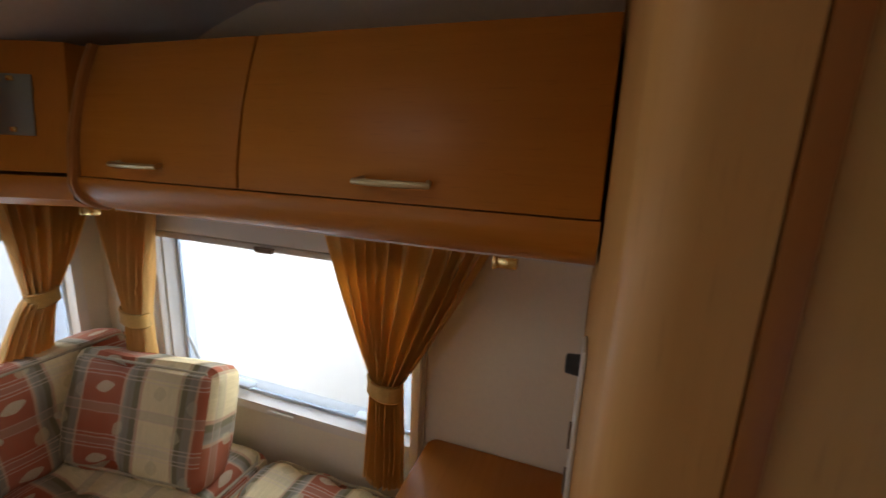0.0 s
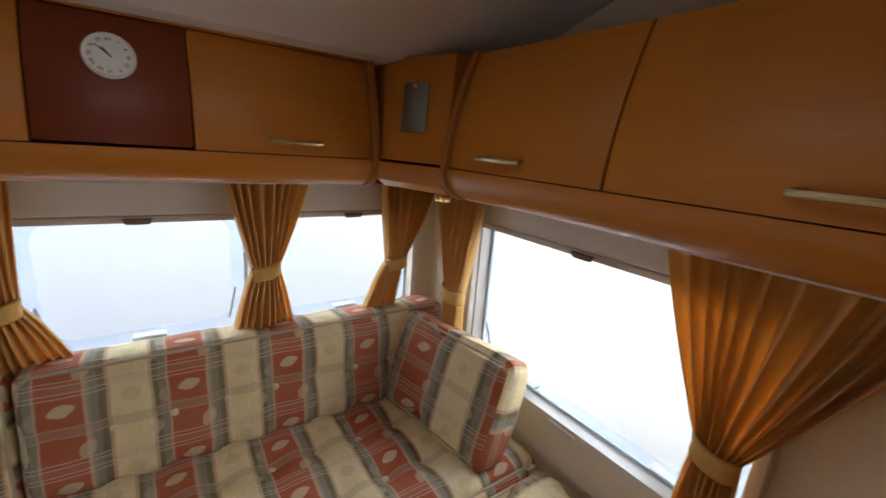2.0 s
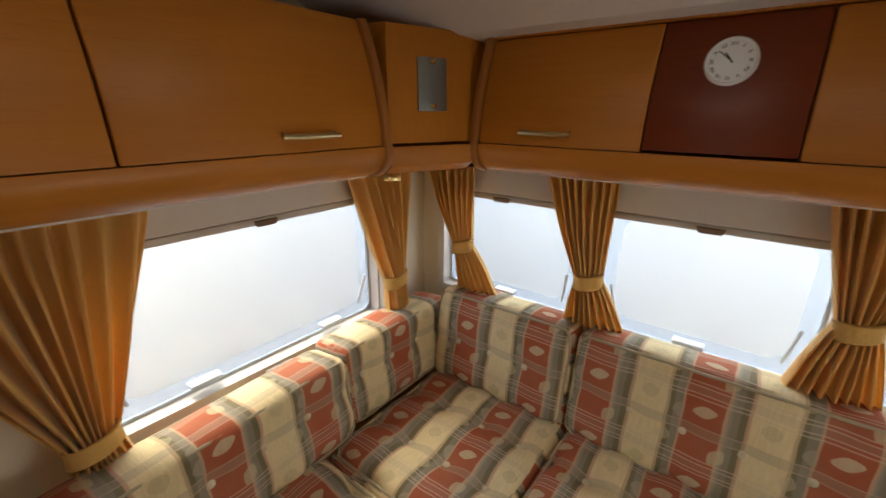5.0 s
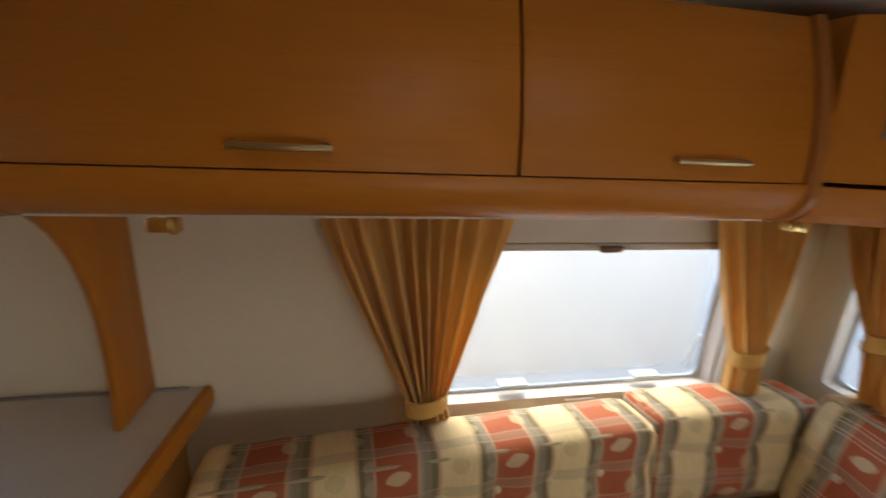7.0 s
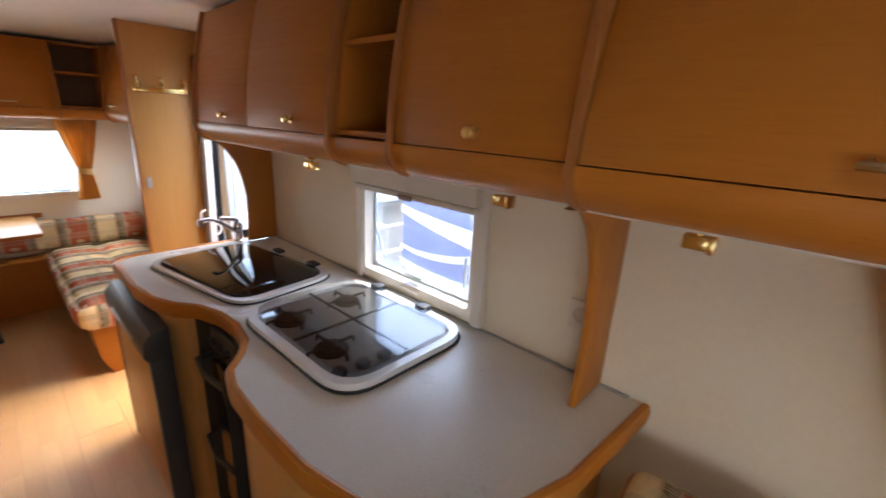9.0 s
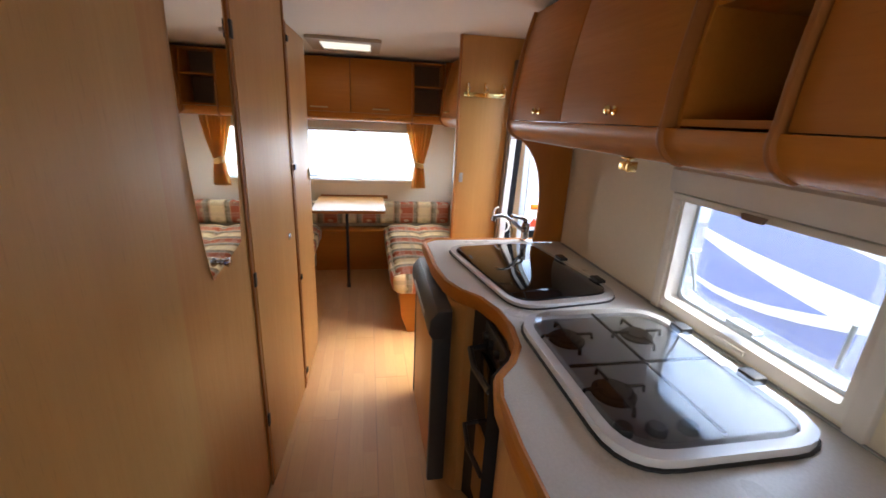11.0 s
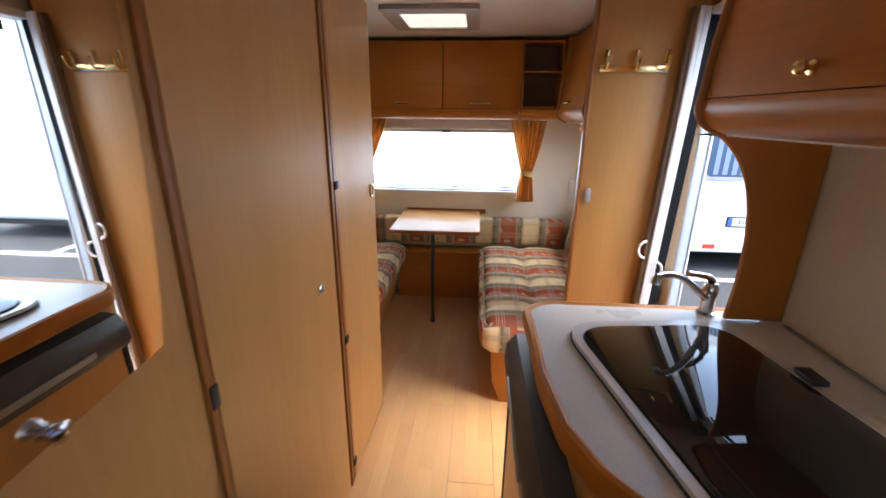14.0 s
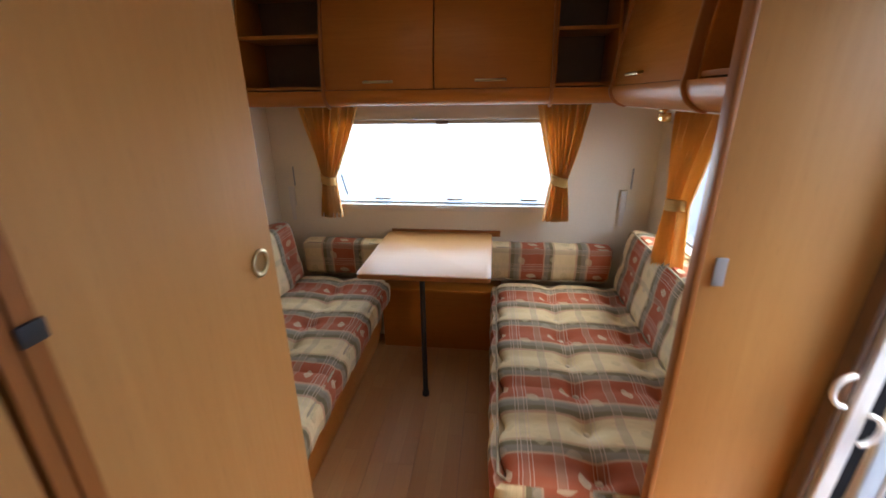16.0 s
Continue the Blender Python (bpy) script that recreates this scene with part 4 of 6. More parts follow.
part("latch_plate", box(-0.648, -0.625, 1.512, 1.516, 1.108, 1.168, 0.003), M_GREY, part_panel, "grey keep plate")

# entrance door frame
frame_ = thing("door_1", (-1.05, 1.78, 0), "white entrance door frame with black rubber seal, open", "door frame", kind="structure")
y0, y1, zt = DOOR[0], DOOR[1], DOOR[3]


def leaning(xa, xb, ya, yb, z1, mat, name, label="", bend=-0.05):
    """An upright strip whose top stands further out, as the side wall does."""
    bm = bmesh.new()
    lo = [bm.verts.new(p) for p in ((xa, ya, 0), (xb, ya, 0), (xb, yb, 0), (xa, yb, 0))]
    hi = [bm.verts.new((v.co.x + bend, v.co.y, z1)) for v in lo]
    bm.faces.new(lo), bm.faces.new(hi)
    for q in range(4):
        bm.faces.new((lo[q], lo[(q + 1) % 4], hi[(q + 1) % 4], hi[q]))
    bmesh.ops.recalc_face_normals(bm, faces=bm.faces[:])
    bmesh.ops.bevel(bm, geom=bm.edges[:], offset=0.003, segments=2, affect="EDGES")
    part(name, bm, mat, frame_, label)


# brown strip stands in for the shade between coat panel and jamb
leaning(-0.874, -0.858, 1.522, 1.560, zt, M_CARCASS, "shadow_strip", "brown strip painting the shade beside the door jamb", -0.065)
leaning(-0.892, -0.875, 1.530, 1.572, zt, M_WHITE, "jamb", "", -0.065)
leaning(-0.918, -0.895, 1.530, 1.564, zt, M_WHITE, "screen_track", "", -0.065)
leaning(-0.962, -0.919, 1.508, 1.548, zt, M_SEAL, "seal", "black rubber door seal", -0.065)
leaning(-0.990, -0.963, 1.506, 1.516, zt, M_REVEAL, "reveal", "white plastic reveal with its shade painted pale blue", -0.030)
part("outer_jamb", box(-1.102, -1.092, y0 - 0.004, y0 + 0.012, 0.0, zt, 0.003), M_WHITE, frame_)
part("outer_reveal", box(-1.0915, -1.052, y0 - 0.002, y0 + 0.006, 0.0, zt, 0.003), M_REVEAL, frame_)
part("jamb", box(-1.09, -1.018, y1 - 0.022, y1 + 0.004, 0.0, zt, 0.006), M_WHITE, frame_)
part("head", box(-1.09, -0.99, y0 + 0.022, y1 - 0.022, zt - 0.026, zt + 0.004, 0.006), M_WHITE, frame_)
part("seal", box(-1.11, -1.091, y1 - 0.062, y1 - 0.024, 0.0, zt - 0.028, 0.006), M_BLACK, frame_, "black rubber door seal")
part("seal", box(-1.11, -1.091, y0 + 0.062, y1 - 0.062, zt - 0.066, zt - 0.028, 0.006), M_BLACK, frame_, "black rubber door seal")
part("threshold", box(-1.13, -1.01, y0 + 0.02, y1 - 0.02, -0.004, 0.012, 0.004), M_GREY, frame_)
for z, s, xx in ((0.925, 1, -0.885), (0.835, -1, -0.935)):
    pts = [(xx + s * 0.030 * math.sin(radians(a)), 1.578, z + 0.036 * math.cos(radians(a))) for a in range(0, 181, 20)]
    part("screen_grip", tube(pts, 0.006), M_WHITE, frame_, "white half-round grip")

# ---- kitchen ----
EDGE = [(-0.315, 2.16), (-0.318, 2.30), (-0.315, 2.48), (-0.335, 2.65), (-0.375, 2.75), (-0.430, 2.82), (-0.462, 2.92), (-0.468, 3.03), (-0.450, 3.14), (-0.410, 3.21), (-0.355, 3.27), (-0.332, 3.35), (-0.325, 3.50), (-0.330, 3.70), (-0.360, 3.85), (-0.430, 3.96), (-0.550, 4.05), (-0.700, 4.095), (-1.046, 4.125)]
START = [(-1.046, 2.080), (-0.42, 2.080), (-0.37, 2.094), (-0.335, 2.125)]


def shrink(points, d):
    """The same outline, moved inwards on its open side."""
    out = []
    for i, p in enumerate(points):
        a, b = Vector(points[max(i - 1, 0)]), Vector(points[min(i + 1, len(points) - 1)])
        t = (b - a).normalized()
        out.append((p[0] - d * t.y, p[1] + d * t.x))
    return out


PLAN = START + EDGE
kitchen = thing("kitchen_worktop", (-0.7, 3.050, 0.87), "pale speckled worktop with a wavy cherry wood edge", "worktop")
inner = [(max(-1.046, x), y) for x, y in shrink(PLAN, 0.024)]
part("top", prism(inner, "z", 0.862, 0.900), M_WORKTOP, kitchen, smooth=False)
bm = bmesh.new()
prof = [(0.0005, 0.858), (0.0005, 0.9005), (0.010, 0.906), (0.020, 0.903), (0.0245, 0.885), (0.020, 0.852), (0.012, 0.848)]
rows = []
for d, z in prof:
    rows.append([bm.verts.new((max(-1.046, q[0]), q[1], z)) for q in shrink(PLAN, 0.024 - d)])
for r0, r1 in zip(rows, rows[1:] + rows[:1]):
    for i in range(len(PLAN) - 1):
        bm.faces.new((r0[i], r0[i + 1], r1[i + 1], r1[i]))
bmesh.ops.recalc_face_normals(bm, faces=bm.faces[:])
part("edge", bm, M_WOOD_Y, kitchen, "rounded cherry wood edge")
part("splash_strip", box(-1.047, -1.037, 2.190, 4.070, 0.9005, 0.906, 0.002), M_GREY, kitchen)

base = thing("kitchen_base_cabinet", (-0.7, 3.650, 0), "beech kitchen base cabinet with drawers", "cabinet")
part("body", prism([(-1.046, 3.230), (-0.40, 3.230), (-0.345, 3.450), (-0.345, 3.710), (-0.37, 3.830), (-0.43, 3.920), (-0.54, 3.990), (-0.70, 4.025), (-1.046, 4.040)], "z", 0.06, 0.857, 0.003), M_WOOD_Z, base)
part("plinth", box(-1.046, -0.40, 3.230, 3.900, 0.0, 0.06), M_EDGE, base)
part("door", box(-0.376, -0.358, 3.40, 3.70, 0.075, 0.835, 0.005), M_WOOD_Z, base)

oven = thing("oven_niche", (-0.7, 3.000, 0), "black oven set into a curved recess under the hob", "oven")
part("housing", prism([(-1.046, 2.795), (-0.43, 2.795), (-0.47, 2.870), (-0.478, 2.970), (-0.465, 3.080), (-0.42, 3.150), (-0.37, 3.205), (-1.046, 3.205)], "z", 0.0, 0.852), M_BLACK, oven)
part("oven_door", box(-0.475, -0.452, 2.830, 3.130, 0.42, 0.70, 0.006), M_BLACKGLASS, oven, "black glass oven door")
part("oven_handle", tube([(-0.46, 2.850, 0.725), (-0.405, 2.860, 0.725), (-0.39, 2.980, 0.725), (-0.405, 3.100, 0.725), (-0.46, 3.110, 0.725)], 0.011), M_DGREY, oven, "charcoal bar handle")
part("lower_rail", tube([(-0.46, 2.850, 0.40), (-0.405, 2.860, 0.40), (-0.39, 2.980, 0.40), (-0.405, 3.100, 0.40), (-0.46, 3.110, 0.40)], 0.009), M_DGREY, oven)
part("lower_panel", box(-0.475, -0.455, 2.830, 3.130, 0.06, 0.39, 0.006), M_WOOD_Z, oven)
part("control_strip", box(-0.475, -0.458, 2.830, 3.130, 0.74, 0.83, 0.004), M_DGREY, oven)
for yy in (2.880, 2.940, 3.000, 3.060):
    part("dial", lathe([(0.016, 0), (0.014, 0.016), (0, 0.017)], Matrix.Translation((-0.458, yy, 0.785)) @ pose(0, 0, 0, 0, 90, 0), 14), M_BLACK, oven)

fridge = thing("fridge", (-0.6, 2.5, 0), "built-in fridge with beech door and charcoal frame", "fridge")
part("cabinet", prism([(-1.046, 2.08), (-0.40, 2.08), (-0.37, 2.10), (-0.355, 2.14), (-0.355, 2.72), (-0.40, 2.792), (-1.046, 2.792)], "z", 0.0, 0.851, 0.003), M_WOOD_Z, fridge)
part("door", box(-0.354, -0.292, 2.185, 2.745, 0.055, 0.715, 0.008), M_WOOD_Z, fridge)
part("door_cap", prism([(-0.354, 0.716), (-0.282, 0.716), (-0.268, 0.740), (-0.272, 0.792), (-0.300, 0.828), (-0.354, 0.832)], "y", 2.165, 2.775, 0.006), M_DGREY, fridge, "charcoal plastic door cap with grip")
part("door_edge", box(-0.354, -0.284, 2.745, 2.775, 0.05, 0.716, 0.007), M_DGREY, fridge, "charcoal plastic door edge")
part("door_edge", box(-0.354, -0.288, 2.165, 2.185, 0.05, 0.716, 0.007), M_DGREY, fridge, "charcoal plastic door edge")
part("grip", box(-0.276, -0.264, 2.30, 2.64, 0.745, 0.765, 0.004), M_GREY, fridge, "grey grip line")


def trapezoid(corners, r, n=6):
    """Outline of a four-sided plate with round corners."""
    out = []
    for i in range(4):
        p, a, b = Vector(corners[i]), Vector(corners[i - 1]), Vector(corners[(i + 1) % 4])
        s, e = p + (a - p).normalized() * r, p + (b - p).normalized() * r
        for k in range(n + 1):
            t = k / n
            out.append(tuple((1 - t) ** 2 * s + 2 * t * (1 - t) * p + t * t * e))
    return out


HOB = [(-0.495, 2.985), (-0.495, 3.60), (-0.99, 3.60), (-0.99, 2.985)]
hob = thing("gas_hob", (-0.74, 3.270, 0.90), "three-burner gas hob under a smoked glass lid", "hob")
part("rim_seal", prism(trapezoid(HOB, 0.12), "z", 0.9005, 0.907, 0.002), M_BLACK, hob, "black rubber seal")
inset = lambda c, d: [(c[0][0] - d, c[0][1] + d), (c[1][0] - d, c[1][1] - d), (c[2][0] + d, c[2][1] - d), (c[3][0] + d, c[3][1] + d)]
part("pan", prism(trapezoid(inset(HOB, 0.010), 0.115), "z", 0.907, 0.913, 0.002), M_HOBPAN, hob, "grey enamel hob pan")
part("rim", ring(trapezoid(inset(HOB, 0.006), 0.118), trapezoid(inset(HOB, 0.032), 0.10), "z", 0.907, 0.926), M_STEEL, hob, "pale enamel rim")
lid = part("glass_lid", prism(trapezoid(inset(HOB, 0.034), 0.10), "z", 0.938, 0.943), M_SMOKE, hob, "smoked glass lid")
lid.visible_shadow = False
for bx, by, br in ((-0.605, 3.145, 0.050), (-0.825, 3.145, 0.044), (-0.605, 3.385, 0.050)):
    mm = Matrix.Translation((bx, by, 0.913))
    part("burner", lathe([(br, 0), (br, 0.006), (br * 0.8, 0.010), (br * 0.75, 0.016), (0, 0.017)], mm, 24), M_SEAL, hob, "black burner cap")
    for k in range(4):
        a = radians(90 * k)
        part("pan_support", tube([(bx + 0.03 * math.cos(a), by + 0.03 * math.sin(a), 0.931), (bx + 0.074 * math.cos(a), by + 0.074 * math.sin(a), 0.931), (bx + 0.078 * math.cos(a), by + 0.078 * math.sin(a), 0.914)], 0.0045, 6), M_SEAL, hob)
part("pan_support", tube([(-0.745, 3.03, 0.931), (-0.745, 3.55, 0.931)], 0.0045, 6), M_SEAL, hob)
part("pan_support", tube([(-0.54, 3.295, 0.931), (-0.95, 3.295, 0.931)], 0.0045, 6), M_SEAL, hob)
for kx, ky in ((-0.555, 3.500), (-0.625, 3.508), (-0.695, 3.512)):
    part("dial", lathe([(0.021, 0), (0.021, 0.010), (0.017, 0.016), (0, 0.017)], Matrix.Translation((kx, ky, 0.913)), 18), M_BLACK, hob, "black gas control dial")
for yy in (3.150, 3.390):
    part("lid_hinge", box(-0.985, -0.945, yy - 0.025, yy + 0.025, 0.926, 0.948, 0.005), M_BLACK, hob, "black lid hinge")
part("label_strip", box(-0.935, -0.915, 3.190, 3.350, 0.9432, 0.9438), M_GREY, hob)

SINK = [(-0.405, 2.25), (-0.53, 2.945), (-0.965, 2.885), (-0.86, 2.19)]
sink = thing("sink", (-0.7, 2.550, 0.90), "inset sink under a black glass lid", "sink")


def toward(c, d):
    m = Vector((sum(p[0] for p in c) / 4, sum(p[1] for p in c) / 4))
    return [tuple(Vector(p) + (m - Vector(p)).normalized() * d) for p in c]


part("rim_seal", prism(trapezoid(SINK, 0.11), "z", 0.9005, 0.906, 0.002), M_BLACK, sink)
part("rim", ring(trapezoid(toward(SINK, 0.006), 0.11), trapezoid(toward(SINK, 0.045), 0.09), "z", 0.905, 0.917), M_STEEL, sink, "pale enamel rim")
part("bowl", prism(trapezoid(toward(SINK, 0.04), 0.09), "z", 0.903, 0.908), M_BLACK, sink)
part("glass_lid", prism(trapezoid(toward(SINK, 0.050), 0.09), "z", 0.916, 0.922, 0.001), M_BLACKGLASS, sink, "glossy black glass lid")
for yy, xx in ((2.470, -0.905), (2.730, -0.935)):
    part("lid_hinge", box(xx - 0.018, xx + 0.018, yy - 0.03, yy + 0.03, 0.917, 0.930, 0.004), M_BLACK, sink, "black lid hinge")

tap = thing("mixer_tap", (-0.86, 2.120, 0.90), "chrome kitchen mixer tap with curved spout", "tap")
part("body", lathe([(0.026, 0), (0.026, 0.006), (0.019, 0.010), (0.019, 0.055), (0.022, 0.065), (0.022, 0.09), (0.016, 0.10), (0, 0.102)], Matrix.Translation((-0.86, 2.125, 0.900)), 24), M_CHROME, tap)
part("spout", tube(curve((-0.845, 2.135, 0.955), (-0.78, 2.170, 1.00), (-0.73, 2.200, 1.07), (-0.65, 2.240, 1.055), 10) + [(-0.645, 2.243, 1.035)], [0.010] * 6 + [0.009, 0.009, 0.009, 0.010, 0.012, 0.012], 10), M_CHROME, tap)
part("lever", tube([(-0.86, 2.125, 1.005), (-0.84, 2.135, 1.022), (-0.76, 2.175, 1.045)], [0.012, 0.010, 0.008], 8), M_CHROME, tap)

bracket("curved_bracket", 2.150, 2.168, 0.158, "curved cherry wood end panel between overhead cabinet and worktop")
solid("cabinet_end_panel", prism(outline("left", [(0.003, 1.506), (DEP_K, 1.506)] + [(face(1.506 + 0.44 * k / 6, DEP_K, KTOP), 1.506 + 0.44 * k / 6) for k in range(1, 7)] + [(0.003, KTOP)]), "y", 2.184, 2.197, 0.002), M_CHERRY_Z, "cherry wood end panel of the kitchen cabinets", "panel")


# socket on the wall over the worktop
outlet = thing("wall_socket", (WL, 3.911, 1.078), "small cream wall socket above the worktop", "socket")
part("plate", box(WL + 0.001, WL + 0.010, 3.879, 3.943, 1.038, 1.118, 0.003), M_PLASTIC, outlet)
part("insert", lathe([(0.021, 0), (0.021, 0.003), (0.018, 0.003), (0.018, 0.0005), (0, 0.0005)], Matrix.Translation((WL + 0.010, 3.911, 1.078)) @ pose(0, 0, 0, 0, 90, 0)), M_BLIND, outlet, "beige round socket insert")


# ---- seating ----
def pad(name, m, dims, mat, parent, r=0.05, quilt=(0.31, 0.24), amp=0.012, shift=0.0, label="", seg=0.019, cross=0.0):
    """An upholstered cushion: a rounded block in the pose m, its length along local x, quilted on top and front. UV in metres."""
    L, D, T = dims
    n = [max(4, int(v / seg)) for v in dims]
    n = [v + v % 2 for v in n]
    bm = bmesh.new()
    cache = {}

    def vert(i, j, k):
        key = (i, j, k)
        if key not in cache:
            p = Vector(((i / n[0] - 0.5) * L, (j / n[1] - 0.5) * D, (k / n[2] - 0.5) * T))
            q = Vector([max(-v / 2 + r, min(v / 2 - r, c)) for v, c in zip(dims, p)])
            d = p - q
            nrm = d.normalized() if d.length > 1e-6 else Vector((0, 0, 1))
            a = abs(math.sin(math.pi * (p.x + L / 2 + shift) / quilt[0])) ** 0.5
            b2 = abs(math.sin(math.pi * (p.y + D / 2) / quilt[1])) ** 0.5 if k in (0, n[2]) else abs(math.sin(math.pi * (p.z + T / 2) / max(quilt[1], T))) ** 0.5
            du = (p.x + L / 2 + shift + quilt[0] / 2) % quilt[0] - quilt[0] / 2
            dv = (p.y + D / 2 + quilt[1] / 2) % quilt[1] - quilt[1] / 2
            dent = math.exp(-(du * du + dv * dv) / 0.0016) if k in (0, n[2]) else 0.0
            swell = amp * (0.5 * (a * b2 - 0.6) + 0.3 - 1.1 * dent) + 0.004 * noise.noise(p * 9 + Vector((L, D, T)))
            cache[key] = bm.verts.new(q + nrm * (r + swell) if d.length > 1e-6 else p)
        return cache[key]
    uv = bm.loops.layers.uv.new("UVMap")

    def quad(*keys):
        f = bm.faces.new([vert(*k) for k in keys])
        for lp, k in zip(f.loops, keys):
            p = ((k[0] / n[0]) * L, (k[1] / n[1]) * D, (k[2] / n[2]) * T)
            if k[0] in (0, n[0]) and all(q[0] == k[0] for q in keys):
                lp[uv].uv = (p[1] + cross, p[2] + 0.1)
            else:
                lp[uv].uv = (p[0] + shift, (p[1] if all(q[2] == k[2] for q in keys) else p[2] + D))
    for i in range(n[0]):
        for j in range(n[1]):
            quad((i, j, 0), (i, j + 1, 0), (i + 1, j + 1, 0), (i + 1, j, 0))
            quad((i, j, n[2]), (i + 1, j, n[2]), (i + 1, j + 1, n[2]), (i, j + 1, n[2]))
        for k in range(n[2]):
            quad((i, 0, k), (i + 1, 0, k), (i + 1, 0, k + 1), (i, 0, k + 1))
            quad((i, n[1], k), (i, n[1], k + 1), (i + 1, n[1], k + 1), (i + 1, n[1], k))
    for j in range(n[1]):
        for k in range(n[2]):
            quad((0, j, k), (0, j, k + 1), (0, j + 1, k + 1), (0, j + 1, k))
            quad((n[0], j, k), (n[0], j + 1, k), (n[0], j + 1, k + 1), (n[0], j, k + 1))
    bm.transform(m)
    return part(name, bm, mat, parent, label)


def cord(m, pts, parent):
    part("piping", tube([m @ Vector(p) for p in pts], 0.0045, 6), M_PIPING, parent, "pale piping cord")


def cushion(name, m, dims, mat, label, group, r=0.045, shift=0.0, buttons=(), cords=True, quilt=(0.31, 0.24), amp=0.020, cross=0.0):
    L, D, T = dims
    root = thing(name, m.translation, label, "cushion", group)
    pad("cover", m, dims, mat, root, r, quilt, amp, shift, cross=cross)
    if cords:
        h = 0.29 * r
        for z in (T / 2 - h, -T / 2 + h):
            pts = [(-L / 2 + r, -D / 2 + h, z), (L / 2 - r, -D / 2 + h, z), (L / 2 - h, -D / 2 + r, z), (L / 2 - h, D / 2 - r, z), (L / 2 - r, D / 2 - h, z), (-L / 2 + r, D / 2 - h, z), (-L / 2 + h, D / 2 - r, z), (-L / 2 + h, -D / 2 + r, z), (-L / 2 + r, -D / 2 + h, z)]
            cord(m, pts, root)
    spots = []
    if buttons:
        spots = [(i * quilt[0] - shift - L / 2, j * quilt[1] - D / 2) for i in range(1, 30) for j in range(1, 8)]
    for bx, by in [q for q in spots if abs(q[0]) < L / 2 - 0.05 and abs(q[1]) < D / 2 - 0.05]:
        bm = lathe([(0.011, -0.004), (0.012, 0.0), (0.007, 0.004), (0, 0.005)], m @ Matrix.Translation((bx, by, T / 2 - 0.9 * amp)), 10)
        part("button", bm, M_BUTTON, root, "covered button")
    return root


SEAT = 0.585
# lounge bases
lounge = thing("lounge_bench", (0.0, 5.2, 0), "beech bench box under the lounge seats", "bench")
part("box", prism([(WL + 0.004, 4.10), (-0.50, 4.10), (-0.50, 5.25), (0.52, 5.25), (0.52, 4.62), (WR - 0.004, 4.62), (WR - 0.004, YF - 0.004), (WL + 0.004, YF - 0.004)], "z", 0.0, SEAT - 0.14), M_WOOD_Z, lounge)


# seats: length along the wall
def seat(x0, x1, y0, y1, run, shift, label="plaid lounge seat cushion with piping and buttons", mat=None, top=SEAT, thick=0.14, group="lounge cushions"):
    mat = mat or M_PLAID
    if run == "x":
        m, d = Matrix.Translation(((x0 + x1) / 2, (y0 + y1) / 2, top - thick / 2)), (x1 - x0, y1 - y0, thick)
    else:
        m, d = Matrix.Translation(((x0 + x1) / 2, (y0 + y1) / 2, top - thick / 2)) @ pose(0, 0, 0, 0, 0, 90), (y1 - y0, x1 - x0, thick)
    return cushion("seat_cushion", m, d, mat, label, group, shift=shift, quilt=(0.14, 0.20), buttons=True)


seat(-0.245, 1.05, 5.15, 5.75, "x", 0.014)
seat(-0.80, -0.255, 5.15, 5.75, "x", 0.238)
seat(-0.86, -0.42, 4.14, 5.14, "y", 0.0)
seat(0.50, 1.05, 4.62, 5.14, "y", 0.05)


def back(x0, x1, y0, y1, z0, z1, run, lean, shift, label="plaid lounge backrest cushion with piping", mat=None, group="lounge cushions", face_dir=1, quilt=(0.14, 0.17), swing=0.0):
    """A backrest; its thickness lies across the run, leaning back from the seat."""
    mat = mat or M_PLAID
    c = Matrix.Translation(((x0 + x1) / 2, (y0 + y1) / 2, (z0 + z1) / 2))
    if run == "x":
        m, d = c @ pose(0, 0, 0, 90 - lean, 0, 0), (x1 - x0, z1 - z0, y1 - y0)
    else:
        m, d = c @ pose(0, 0, 0, 0, 0, 90 * face_dir + swing) @ pose(0, 0, 0, 90 - lean, 0, 0), (y1 - y0, z1 - z0, x1 - x0)
    return cushion("back_cushion", m, d, mat, label, group, r=0.032, shift=shift, quilt=quilt, amp=0.012, buttons=True)


back(-0.250, 1.02, 5.70, 5.87, SEAT - 0.02, 0.925, "x", 8, 0.237)
back(-0.800, -0.260, 5.70, 5.87, SEAT - 0.02, 0.925, "x", 8, 0.174)
back(-0.985, -0.815, 5.275, 5.82, SEAT - 0.02, 0.852, "y", 6, 0.073, "plaid lounge backrest cushion in the corner along the side wall")
back(-0.930, -0.760, 4.150, 5.262, SEAT - 0.02, 0.848, "y", 6, 0.172, "plaid lounge backrest cushion standing a little off the side wall", swing=3.2)
# loose cushion leaning on the wall
pm = Matrix.Translation((0.885, 5.46, SEAT + 0.165)) @ pose(0, 0, 0, 0, 0, -82) @ pose(0, 0, 0, 72, 0, 0)
cushion("loose_cushion", pm, (0.50, 0.34, 0.13), M_PLAID_C, "plaid box cushion leaning in the corner of the lounge", "", r=0.028, shift=0.32, cords=True, quilt=(0.50, 0.34), amp=0.03)

